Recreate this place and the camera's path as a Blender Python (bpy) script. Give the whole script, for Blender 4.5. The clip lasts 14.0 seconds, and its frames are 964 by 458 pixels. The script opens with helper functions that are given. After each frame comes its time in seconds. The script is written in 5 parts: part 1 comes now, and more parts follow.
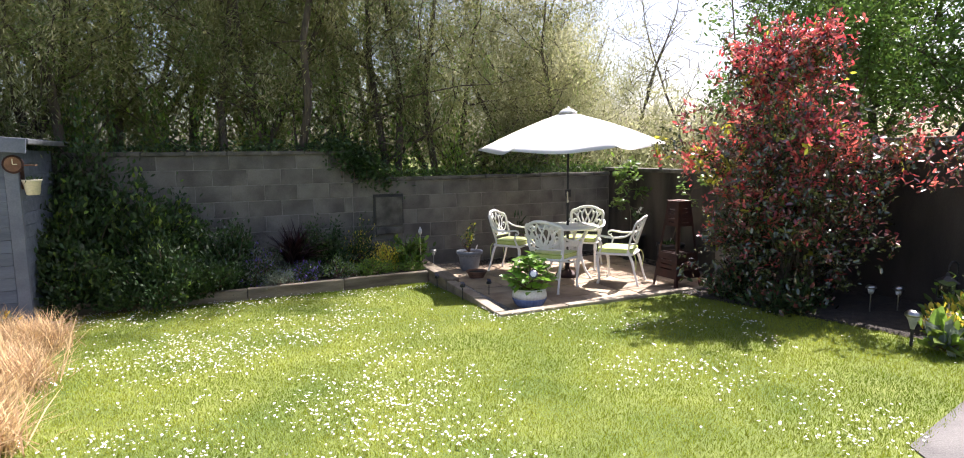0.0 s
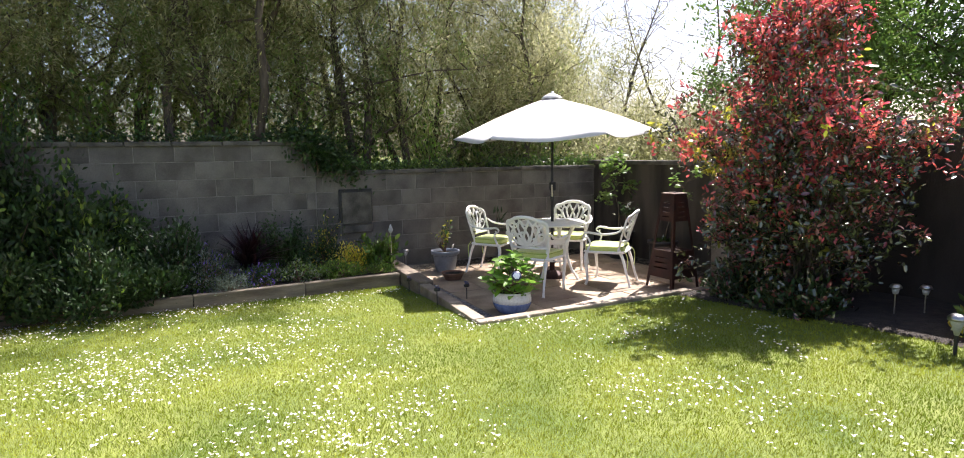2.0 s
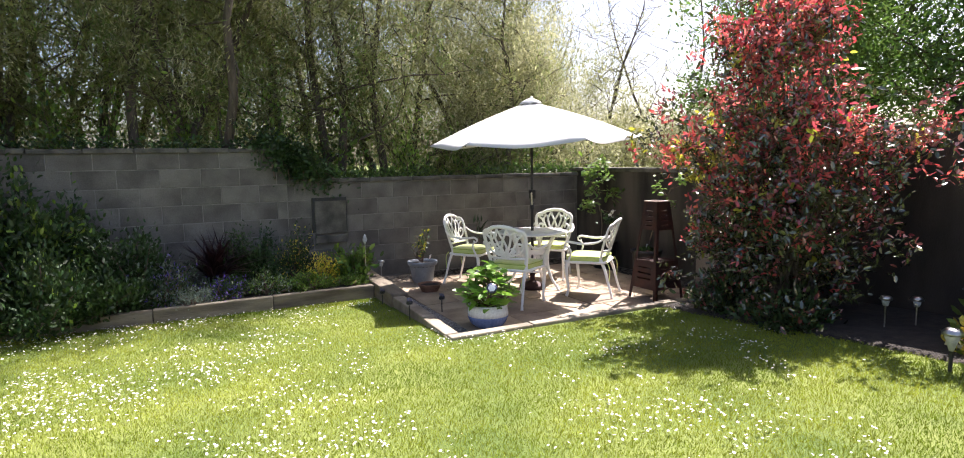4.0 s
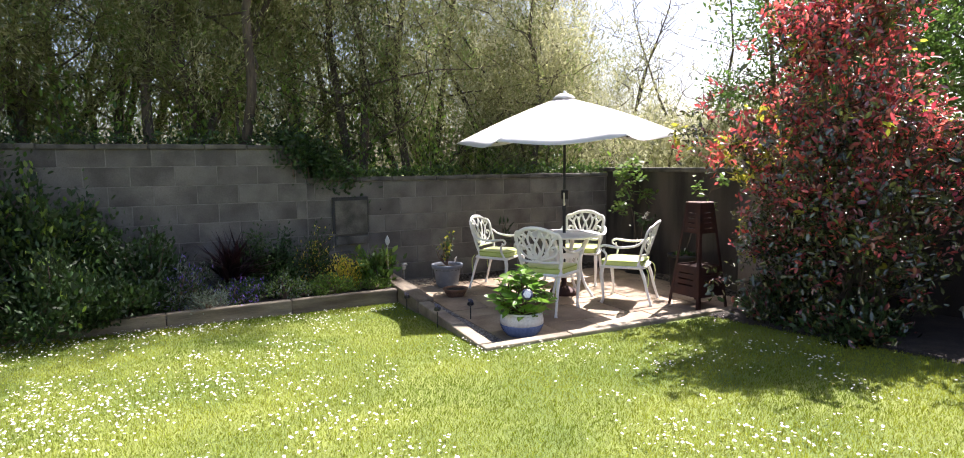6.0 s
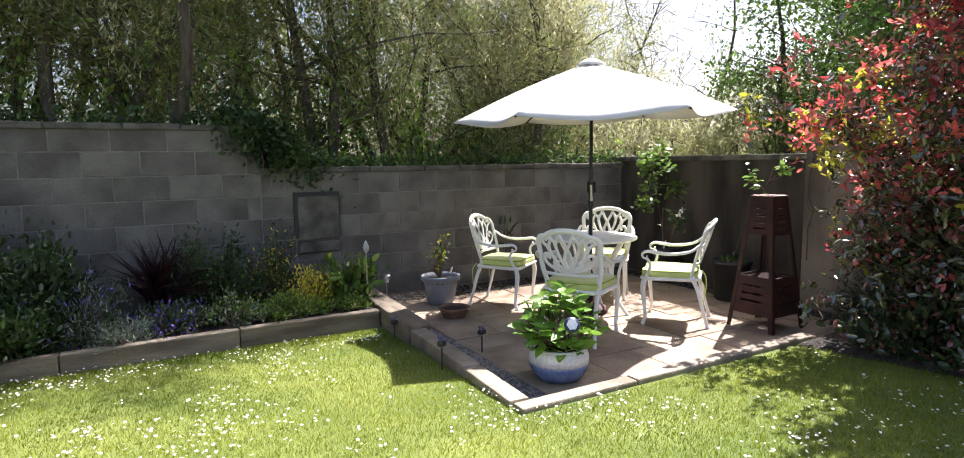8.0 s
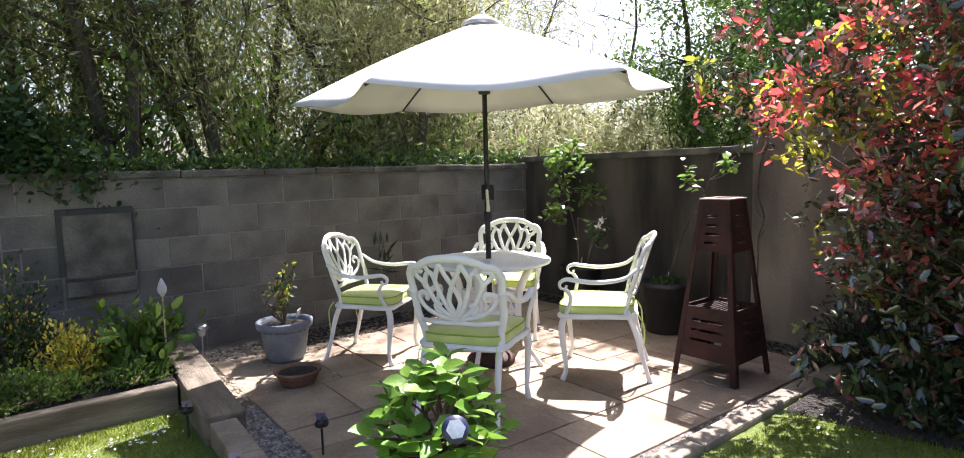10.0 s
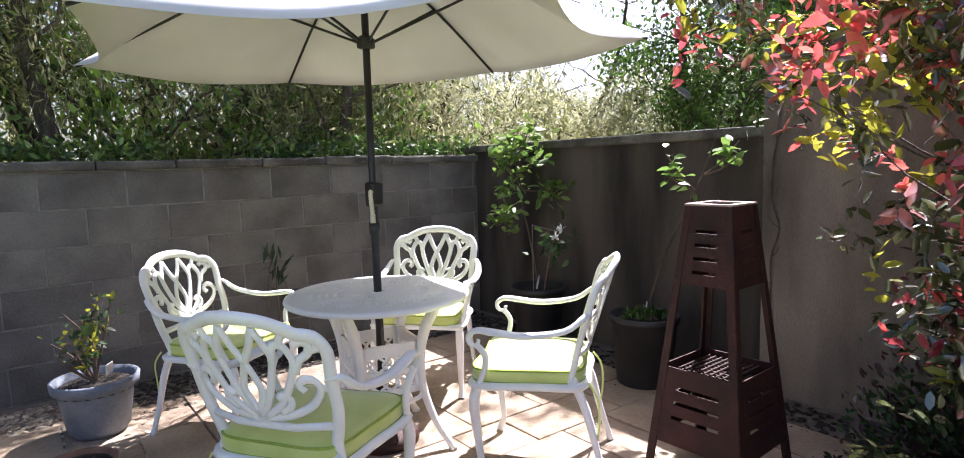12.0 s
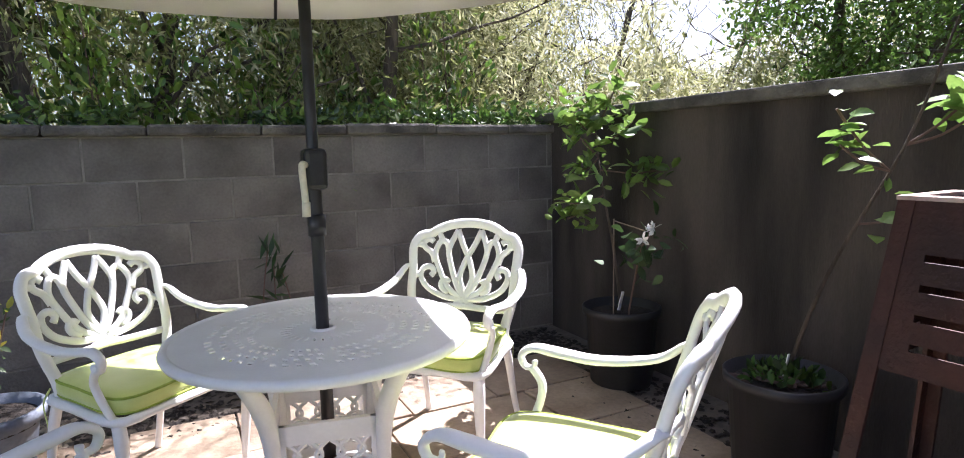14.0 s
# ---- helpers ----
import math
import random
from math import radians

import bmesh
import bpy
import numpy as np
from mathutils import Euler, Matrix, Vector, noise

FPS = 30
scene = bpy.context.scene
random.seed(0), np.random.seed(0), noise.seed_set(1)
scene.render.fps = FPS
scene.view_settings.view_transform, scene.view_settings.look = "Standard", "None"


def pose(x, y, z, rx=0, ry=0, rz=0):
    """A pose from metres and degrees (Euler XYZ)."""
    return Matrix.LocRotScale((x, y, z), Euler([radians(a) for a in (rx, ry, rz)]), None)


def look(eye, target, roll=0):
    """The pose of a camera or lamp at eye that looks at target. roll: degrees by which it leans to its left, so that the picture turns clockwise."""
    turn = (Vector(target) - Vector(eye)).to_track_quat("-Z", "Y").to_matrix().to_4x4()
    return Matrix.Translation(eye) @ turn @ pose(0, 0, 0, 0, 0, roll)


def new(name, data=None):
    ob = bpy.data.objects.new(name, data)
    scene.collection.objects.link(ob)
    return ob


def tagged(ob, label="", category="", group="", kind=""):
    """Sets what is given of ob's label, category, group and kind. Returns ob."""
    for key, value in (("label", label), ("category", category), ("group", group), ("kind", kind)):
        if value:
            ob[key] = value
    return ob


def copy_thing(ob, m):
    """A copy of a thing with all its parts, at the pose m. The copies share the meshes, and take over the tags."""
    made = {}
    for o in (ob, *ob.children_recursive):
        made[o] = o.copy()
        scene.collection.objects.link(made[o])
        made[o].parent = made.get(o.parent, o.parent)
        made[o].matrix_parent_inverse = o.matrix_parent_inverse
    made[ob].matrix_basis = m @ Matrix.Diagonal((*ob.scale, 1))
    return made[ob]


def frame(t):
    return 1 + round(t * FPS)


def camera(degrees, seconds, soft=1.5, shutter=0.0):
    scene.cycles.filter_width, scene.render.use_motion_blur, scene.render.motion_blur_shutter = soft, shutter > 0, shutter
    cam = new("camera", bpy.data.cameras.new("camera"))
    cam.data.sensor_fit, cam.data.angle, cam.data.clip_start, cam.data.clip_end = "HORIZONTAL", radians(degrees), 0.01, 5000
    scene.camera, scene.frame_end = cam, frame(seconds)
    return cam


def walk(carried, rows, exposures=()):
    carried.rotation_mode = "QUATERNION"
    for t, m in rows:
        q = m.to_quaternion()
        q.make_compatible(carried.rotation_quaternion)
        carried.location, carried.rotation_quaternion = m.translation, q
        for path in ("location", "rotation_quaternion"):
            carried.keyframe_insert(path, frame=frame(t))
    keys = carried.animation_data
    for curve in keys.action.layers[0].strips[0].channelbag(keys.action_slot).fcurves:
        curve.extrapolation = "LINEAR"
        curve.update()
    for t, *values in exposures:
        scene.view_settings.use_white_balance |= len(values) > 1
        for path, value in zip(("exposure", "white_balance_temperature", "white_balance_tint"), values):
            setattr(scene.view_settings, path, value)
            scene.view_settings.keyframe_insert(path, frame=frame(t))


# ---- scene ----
cam = camera(77.0, 14.0, soft=1.0)
PATH = [
    (0, (-0.337, 0.507, 1.768), (0.449, 2.329, 1.518), -0.6),
    (0.5, (-0.293, 0.683, 1.648), (0.505, 2.499, 1.4), -0.7),
    (1, (-0.215, 0.863, 1.631), (0.599, 2.674, 1.384), -0.7),
    (1.5, (-0.089, 1.037, 1.651), (0.742, 2.839, 1.399), -0.8),
    (2, (-0.021, 1.195, 1.636), (0.831, 2.987, 1.385), -0.8),
    (2.5, (0.046, 1.269, 1.639), (0.929, 3.047, 1.393), -0.9),
    (2.7, (0.04, 1.288, 1.632), (0.946, 3.054, 1.391), -0.7),
    (5, (0.358, 1.488, 1.604), (1.213, 3.283, 1.389), -0.9),
    (5.5, (0.312, 1.598, 1.585), (1.156, 3.398, 1.368), -0.8),
    (6, (0.232, 1.815, 1.56), (1.08, 3.614, 1.346), -0.6),
    (6.5, (0.312, 2.174, 1.522), (1.177, 3.963, 1.297), -0.8),
    (7, (0.372, 2.537, 1.506), (1.26, 4.315, 1.281), -0.8),
    (7.5, (0.432, 2.926, 1.487), (1.346, 4.691, 1.267), -0.7),
    (8, (0.56, 3.36, 1.439), (1.506, 5.108, 1.218), -0.7),
    (8.5, (0.75, 3.748, 1.439), (1.777, 5.452, 1.231), -0.9),
    (9, (0.949, 4.074, 1.408), (2.106, 5.693, 1.21), -1.2),
    (9.2, (1.076, 4.191, 1.389), (2.264, 5.788, 1.197), -1.3),
    (11.5, (2.542, 5.172, 1.318), (3.76, 6.746, 1.122), -1.6),
    (12, (2.851, 5.328, 1.312), (4.059, 6.908, 1.101), -1.7),
    (12.5, (3.225, 5.436, 1.307), (4.398, 7.041, 1.086), -1.8),
    (13, (3.479, 5.643, 1.288), (4.59, 7.289, 1.053), -1.7),
    (13.5, (3.701, 5.921, 1.287), (4.715, 7.628, 1.043), -1.5),
    (14, (3.824, 6.124, 1.227), (4.704, 7.902, 0.975), -1.3),
]
walk(cam, [(t, look(eye, target, roll)) for t, eye, target, roll in PATH], exposures=[(0.0, 1.66, 6400, 20), (5.0, 1.75, 6400, 20), (7.0, 1.74, 6350, 20), (9.0, 1.86, 6250, 20), (11.5, 1.95, 6000, 23), (14.0, 2.02, 5850, 24)])

# ---- world and sun ----
SUN_ELEV, SUN_AZ = radians(53.5), math.atan2(0.36, 0.93)
to_sun = Vector((math.cos(SUN_ELEV) * math.cos(SUN_AZ), math.cos(SUN_ELEV) * math.sin(SUN_AZ), math.sin(SUN_ELEV)))
world = bpy.data.worlds.new("sky")
scene.world = world
world.use_nodes = True
wn = world.node_tree.nodes
sky = wn.new("ShaderNodeTexSky")
sky.sky_type, sky.sun_disc = "NISHITA", False
sky.sun_elevation, sky.sun_rotation = SUN_ELEV, math.pi / 2 - SUN_AZ
sky.dust_density = 3.0
world.node_tree.links.new(sky.outputs[0], wn["Background"].inputs[0])
wn["Background"].inputs[1].default_value = 0.075
sun = new("sun", bpy.data.lights.new("sun", "SUN"))
sun.data.energy, sun.data.angle, sun.data.color = 5.0, radians(0.55), (1.0, 0.965, 0.90)
sun.matrix_world = look(to_sun * 30, (0, 0, 0))


# ---- materials ----
def mat(name, c1, c2, rough=0.7, scale=6.0, bump=0.25, metal=0.0, fine=70.0, rand=0.0, island=0.0, transl=0.0,
        stretch=(1, 1, 1), spec=0.5, coat=0.0, dist=0.01, grain=0.28):
    """A procedural surface: two colours mottled at a large scale, grain at a small one, relief and, where asked, piece by piece change."""
    m = bpy.data.materials.new(name)
    m.use_nodes = True
    nt = m.node_tree
    n, lk = nt.nodes, nt.links
    bsdf = n["Principled BSDF"]
    co = n.new("ShaderNodeTexCoord")
    info = n.new("ShaderNodeObjectInfo")
    off = n.new("ShaderNodeVectorMath")
    off.operation = "MULTIPLY_ADD"
    off.inputs[1].default_value = (*stretch,)
    shift = n.new("ShaderNodeVectorMath")
    shift.operation = "SCALE"
    shift.inputs[0].default_value = (31.0, 17.0, 23.0)
    lk.new(info.outputs["Random"], shift.inputs["Scale"])
    lk.new(co.outputs["Object"], off.inputs[0])
    lk.new(shift.outputs[0], off.inputs[2])
    big = n.new("ShaderNodeTexNoise")
    big.inputs["Scale"].default_value, big.inputs["Detail"].default_value = scale, 5.0
    small = n.new("ShaderNodeTexNoise")
    small.inputs["Scale"].default_value, small.inputs["Detail"].default_value = fine, 3.0
    lk.new(off.outputs[0], big.inputs["Vector"])
    lk.new(off.outputs[0], small.inputs["Vector"])
    ramp = n.new("ShaderNodeValToRGB")
    ramp.color_ramp.elements[0].position, ramp.color_ramp.elements[1].position = 0.34, 0.66
    ramp.color_ramp.elements[0].color, ramp.color_ramp.elements[1].color = (*c1, 1), (*c2, 1)
    lk.new(big.outputs["Fac"], ramp.inputs[0])
    gain = n.new("ShaderNodeMapRange")
    gain.inputs["To Min"].default_value, gain.inputs["To Max"].default_value = 1 - grain, 1 + grain
    lk.new(small.outputs["Fac"], gain.inputs["Value"])
    hsv = n.new("ShaderNodeHueSaturation")
    lk.new(ramp.outputs[0], hsv.inputs["Color"])
    value = gain.outputs[0]
    amount = rand or island
    if amount:
        source = info.outputs["Random"]
        if island:
            source = n.new("ShaderNodeNewGeometry").outputs["Random Per Island"]
        spread = n.new("ShaderNodeMapRange")
        spread.inputs["To Min"].default_value, spread.inputs["To Max"].default_value = 1 - amount, 1 + amount
        lk.new(source, spread.inputs["Value"])
        mul = n.new("ShaderNodeMath")
        mul.operation = "MULTIPLY"
        lk.new(spread.outputs[0], mul.inputs[0])
        lk.new(value, mul.inputs[1])
        value = mul.outputs[0]
        hue = n.new("ShaderNodeMapRange")
        hue.inputs["To Min"].default_value, hue.inputs["To Max"].default_value = 0.5 - 0.03 * amount, 0.5 + 0.03 * amount
        lk.new(source, hue.inputs["Value"])
        lk.new(hue.outputs[0], hsv.inputs["Hue"])
    lk.new(value, hsv.inputs["Value"])
    lk.new(hsv.outputs[0], bsdf.inputs["Base Color"])
    bsdf.inputs["Roughness"].default_value, bsdf.inputs["Metallic"].default_value = rough, metal
    bsdf.inputs["Specular IOR Level"].default_value = spec
    bsdf.inputs["Coat Weight"].default_value = coat
    if bump:
        bp = n.new("ShaderNodeBump")
        bp.inputs["Strength"].default_value, bp.inputs["Distance"].default_value = bump, dist
        lk.new(small.outputs["Fac"], bp.inputs["Height"])
        lk.new(bp.outputs[0], bsdf.inputs["Normal"])
    if transl:
        tr = n.new("ShaderNodeBsdfTranslucent")
        lk.new(hsv.outputs[0], tr.inputs["Color"])
        mix = n.new("ShaderNodeMixShader")
        mix.inputs[0].default_value = transl
        lk.new(bsdf.outputs[0], mix.inputs[1])
        lk.new(tr.outputs[0], mix.inputs[2])
        lk.new(mix.outputs[0], n["Material Output"].inputs[0])
    return m


def glass(name, tint):
    m = bpy.data.materials.new(name)
    m.use_nodes = True
    b = m.node_tree.nodes["Principled BSDF"]
    b.inputs["Base Color"].default_value, b.inputs["Roughness"].default_value = (*tint, 1), 0.08
    b.inputs["Transmission Weight"].default_value = 1.0
    return m


M = {
    "block": mat("concrete_block", (0.088, 0.081, 0.07), (0.185, 0.172, 0.148), 0.92, 2.6, 0.8, fine=75, rand=0.08, dist=0.006),
    "mortar": mat("mortar", (0.155, 0.145, 0.126), (0.24, 0.227, 0.20), 0.95, 9, 0.5, fine=110),
    "coping": mat("coping_concrete", (0.055, 0.051, 0.043), (0.15, 0.14, 0.115), 0.95, 5, 0.9, fine=60, rand=0.06),
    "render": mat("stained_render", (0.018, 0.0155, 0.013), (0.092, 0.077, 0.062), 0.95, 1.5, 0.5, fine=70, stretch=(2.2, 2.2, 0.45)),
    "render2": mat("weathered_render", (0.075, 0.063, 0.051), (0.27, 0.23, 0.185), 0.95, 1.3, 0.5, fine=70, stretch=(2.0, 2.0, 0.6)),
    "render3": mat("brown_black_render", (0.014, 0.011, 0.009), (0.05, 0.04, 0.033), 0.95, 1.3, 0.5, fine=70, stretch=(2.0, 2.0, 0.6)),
    "slab": mat("sandstone_flag", (0.225, 0.165, 0.112), (0.40, 0.31, 0.22), 0.85, 2.5, 0.5, fine=45, rand=0.14),
    "joint": mat("sandy_joint", (0.10, 0.085, 0.065), (0.17, 0.14, 0.11), 0.95, 12, 0.5),
    "sleeper": mat("weathered_timber", (0.115, 0.09, 0.064), (0.24, 0.20, 0.145), 0.9, 3, 0.6, fine=30, stretch=(0.6, 4, 4), rand=0.15),
    "kerb": mat("pale_kerb_stone", (0.16, 0.13, 0.095), (0.31, 0.265, 0.20), 0.9, 4, 0.5, fine=60, rand=0.14),
    "soil": mat("dark_soil", (0.016, 0.012, 0.009), (0.042, 0.032, 0.023), 0.95, 10, 0.9, fine=60, dist=0.03),
    "lawn": mat("turf", (0.09, 0.135, 0.02), (0.19, 0.225, 0.045), 0.95, 1.2, 0.8, fine=120, dist=0.02),
    "blade": mat("grass_blade", (0.13, 0.185, 0.011), (0.295, 0.325, 0.032), 0.6, 1.1, 0.0, island=0.4, transl=0.4, spec=0.25),
    "petal": mat("daisy_petal", (0.78, 0.78, 0.76), (0.86, 0.86, 0.84), 0.7, 5, 0.0, transl=0.2),
    "yolk": mat("daisy_centre", (0.75, 0.5, 0.03), (0.85, 0.6, 0.06), 0.7, 5, 0.0),
    "gravel": mat("mixed_gravel", (0.13, 0.12, 0.115), (0.30, 0.28, 0.26), 0.85, 20, 0.3, island=0.5),
    "chips": mat("bark_chips", (0.20, 0.15, 0.10), (0.45, 0.38, 0.28), 0.9, 12, 0.3, island=0.5),
    "concrete": mat("path_concrete", (0.085, 0.08, 0.077), (0.135, 0.127, 0.12), 0.9, 3, 0.4, fine=90),
    "white": mat("white_cast_metal", (0.79, 0.785, 0.76), (0.86, 0.855, 0.84), 0.42, 9, 0.10, fine=120, dist=0.002, grain=0.05),
    "lime": mat("lime_cushion_fabric", (0.49, 0.57, 0.15), (0.60, 0.67, 0.22), 0.5, 6, 0.25, fine=300, dist=0.002, grain=0.1),
    "piping": mat("lime_piping", (0.26, 0.36, 0.04), (0.34, 0.43, 0.07), 0.85, 9, 0.1),
    "canvas": mat("off_white_canvas", (0.64, 0.635, 0.62), (0.74, 0.73, 0.715), 0.9, 2.2, 0.15, fine=220, transl=0.11, dist=0.002, grain=0.08),
    "black": mat("black_powder_coat", (0.012, 0.012, 0.013), (0.03, 0.03, 0.032), 0.45, 8, 0.1),
    "cream": mat("cream_plastic", (0.62, 0.58, 0.44), (0.70, 0.66, 0.52), 0.4, 10, 0.05),
    "rust": mat("rusted_steel", (0.024, 0.008, 0.0065), (0.055, 0.016, 0.010), 0.7, 7, 0.4, fine=60, metal=0.2),
    "rustedge": mat("worn_steel_edge", (0.35, 0.24, 0.20), (0.5, 0.38, 0.33), 0.5, 12, 0.2, metal=0.3),
    "greypot": mat("grey_blue_plastic", (0.12, 0.14, 0.175), (0.19, 0.215, 0.255), 0.6, 6, 0.15),
    "terracotta": mat("old_terracotta", (0.13, 0.07, 0.045), (0.25, 0.14, 0.09), 0.9, 7, 0.4),
    "blackpot": mat("black_plastic_tub", (0.011, 0.011, 0.012), (0.026, 0.026, 0.027), 0.5, 5, 0.1),
    "glaze_w": mat("pale_glaze", (0.60, 0.63, 0.65), (0.72, 0.74, 0.75), 0.25, 8, 0.1, coat=0.4),
    "glaze_b": mat("blue_glaze", (0.08, 0.13, 0.30), (0.17, 0.24, 0.44), 0.22, 8, 0.1, coat=0.5),
    "bark": mat("grey_brown_bark", (0.05, 0.038, 0.028), (0.12, 0.095, 0.07), 0.95, 9, 0.9, fine=40, stretch=(2, 2, 0.5), dist=0.02),
    "twig": mat("brown_twig", (0.10, 0.06, 0.045), (0.18, 0.12, 0.09), 0.85, 9, 0.3),
    "feather": mat("feathery_olive_leaf", (0.15, 0.165, 0.055), (0.27, 0.275, 0.11), 0.6, 0.55, 0.0, island=0.25, transl=0.55),
    "feather2": mat("feathery_grey_leaf", (0.28, 0.29, 0.155), (0.45, 0.44, 0.25), 0.6, 0.55, 0.0, island=0.25, transl=0.55),
    "feather3": mat("feathery_green_leaf", (0.10, 0.16, 0.04), (0.20, 0.26, 0.075), 0.6, 0.55, 0.0, island=0.25, transl=0.55),
    "broad": mat("fresh_green_leaf", (0.065, 0.135, 0.022), (0.145, 0.225, 0.048), 0.45, 0.8, 0.0, island=0.45, transl=0.4),
    "ivy": mat("ivy_leaf", (0.025, 0.06, 0.012), (0.06, 0.11, 0.025), 0.35, 2, 0.0, island=0.4, transl=0.2),
    "shrub": mat("dark_shrub_leaf", (0.018, 0.045, 0.011), (0.048, 0.09, 0.022), 0.55, 2, 0.0, island=0.45, transl=0.25),
    "bright": mat("bright_shoot_leaf", (0.14, 0.24, 0.03), (0.24, 0.34, 0.06), 0.45, 3, 0.0, island=0.3, transl=0.4),
    "hydr": mat("hydrangea_leaf", (0.11, 0.24, 0.025), (0.20, 0.36, 0.05), 0.4, 5, 0.15, rand=0.25, transl=0.35),
    "apple": mat("young_fruit_leaf", (0.12, 0.22, 0.04), (0.22, 0.33, 0.08), 0.4, 5, 0.1, rand=0.25, transl=0.4),
    "photg": mat("glossy_dark_leaf", (0.045, 0.058, 0.024), (0.095, 0.105, 0.036), 0.16, 3, 0.0, island=0.4, transl=0.07, spec=1.0, coat=0.6),
    "photb": mat("bronze_leaf", (0.17, 0.05, 0.05), (0.31, 0.11, 0.10), 0.17, 3, 0.0, island=0.4, transl=0.15, spec=1.0, coat=0.6),
    "photr": mat("red_new_leaf", (0.48, 0.05, 0.06), (0.70, 0.16, 0.14), 0.2, 3, 0.0, island=0.4, transl=0.45, spec=1.0),
    "photy": mat("yellow_green_leaf", (0.26, 0.29, 0.025), (0.44, 0.40, 0.05), 0.28, 3, 0.0, island=0.35, transl=0.55, spec=0.6),
    "gold": mat("golden_leaf", (0.55, 0.45, 0.04), (0.72, 0.58, 0.09), 0.5, 4, 0.0, island=0.35, transl=0.3),
    "purple": mat("violet_flower", (0.10, 0.06, 0.36), (0.20, 0.12, 0.50), 0.6, 5, 0.0, island=0.3, transl=0.2),
    "silver": mat("grey_green_leaf", (0.14, 0.18, 0.14), (0.24, 0.28, 0.22), 0.7, 5, 0.0, island=0.3, transl=0.2),
    "claret": mat("dark_red_strap_leaf", (0.018, 0.008, 0.010), (0.045, 0.016, 0.02), 0.35, 5, 0.0, island=0.3, transl=0.15),
    "straw": mat("dry_straw_grass", (0.42, 0.28, 0.14), (0.62, 0.45, 0.26), 0.8, 3, 0.0, island=0.35, transl=0.3),
    "shed": mat("blue_grey_boards", (0.075, 0.095, 0.13), (0.12, 0.145, 0.19), 0.75, 4, 0.3, fine=40, stretch=(0.5, 3, 3), rand=0.12),
    "trim": mat("blue_grey_trim", (0.10, 0.12, 0.16), (0.15, 0.17, 0.21), 0.7, 5, 0.2),
    "felt": mat("roofing_felt", (0.10, 0.11, 0.13), (0.17, 0.18, 0.20), 0.95, 8, 0.5),
    "slate": mat("grey_slate_panel", (0.05, 0.053, 0.06), (0.085, 0.088, 0.096), 0.8, 6, 0.4, fine=50),
    "chrome": mat("brushed_steel", (0.34, 0.34, 0.34), (0.5, 0.5, 0.5), 0.3, 20, 0.05, metal=1.0),
    "tag": mat("white_plastic_tag", (0.72, 0.72, 0.70), (0.80, 0.80, 0.78), 0.5, 10, 0.05),
    "opal": mat("opal_plastic", (0.5, 0.52, 0.54), (0.62, 0.63, 0.65), 0.3, 10, 0.05, transl=0.3),
    "solar": mat("solar_cell", (0.55, 0.60, 0.70), (0.70, 0.74, 0.80), 0.15, 20, 0.05),
    "navy": mat("navy_plastic", (0.02, 0.025, 0.07), (0.04, 0.05, 0.11), 0.35, 10, 0.05),
    "glass": glass("lantern_glass", (0.9, 0.92, 0.9)),
    "plaster": mat("plain_wall_plaster", (0.42, 0.40, 0.36), (0.52, 0.50, 0.46), 0.9, 3, 0.4),
}


# ---- building helpers ----
sheen = M["lime"].node_tree.nodes["Principled BSDF"]
sheen.inputs["Sheen Weight"].default_value, sheen.inputs["Sheen Roughness"].default_value = 0.7, 0.35


def finish(name, bm, material, smooth=False):
    me = bpy.data.meshes.new(name)
    bm.to_mesh(me)
    bm.free()
    for m in material if isinstance(material, (list, tuple)) else [material]:
        me.materials.append(m)
    if smooth:
        me.polygons.foreach_set("use_smooth", [True] * len(me.polygons))
    return me


def part(name, bm, material, parent=None, label="", smooth=False):
    """Links a bmesh as one mesh object, under a thing or a part."""
    ob = new(name, finish(name, bm, material, smooth) if isinstance(bm, bmesh.types.BMesh) else bm)
    if parent:
        ob.parent = parent
    return tagged(ob, label)


def thing(name, m, label, category, group=""):
    ob = new(name)
    ob.empty_display_size = 0.1
    ob.matrix_basis = m
    return tagged(ob, label, category, group)


def box(bm, x0, x1, y0, y1, z0, z1, bevel=0.0, m=None):
    r = bmesh.ops.create_cube(bm, size=1.0)
    mm = Matrix.Translation(((x0 + x1) / 2, (y0 + y1) / 2, (z0 + z1) / 2)) @ Matrix.Diagonal((x1 - x0, y1 - y0, z1 - z0, 1))
    bmesh.ops.transform(bm, matrix=(m @ mm) if m else mm, verts=r["verts"])
    if bevel:
        edges = list({e for v in r["verts"] for e in v.link_edges})
        bmesh.ops.bevel(bm, geom=edges, offset=bevel, segments=2, affect="EDGES", profile=0.5)
    return bm


def bx(*a, **k):
    return box(bmesh.new(), *a, **k)


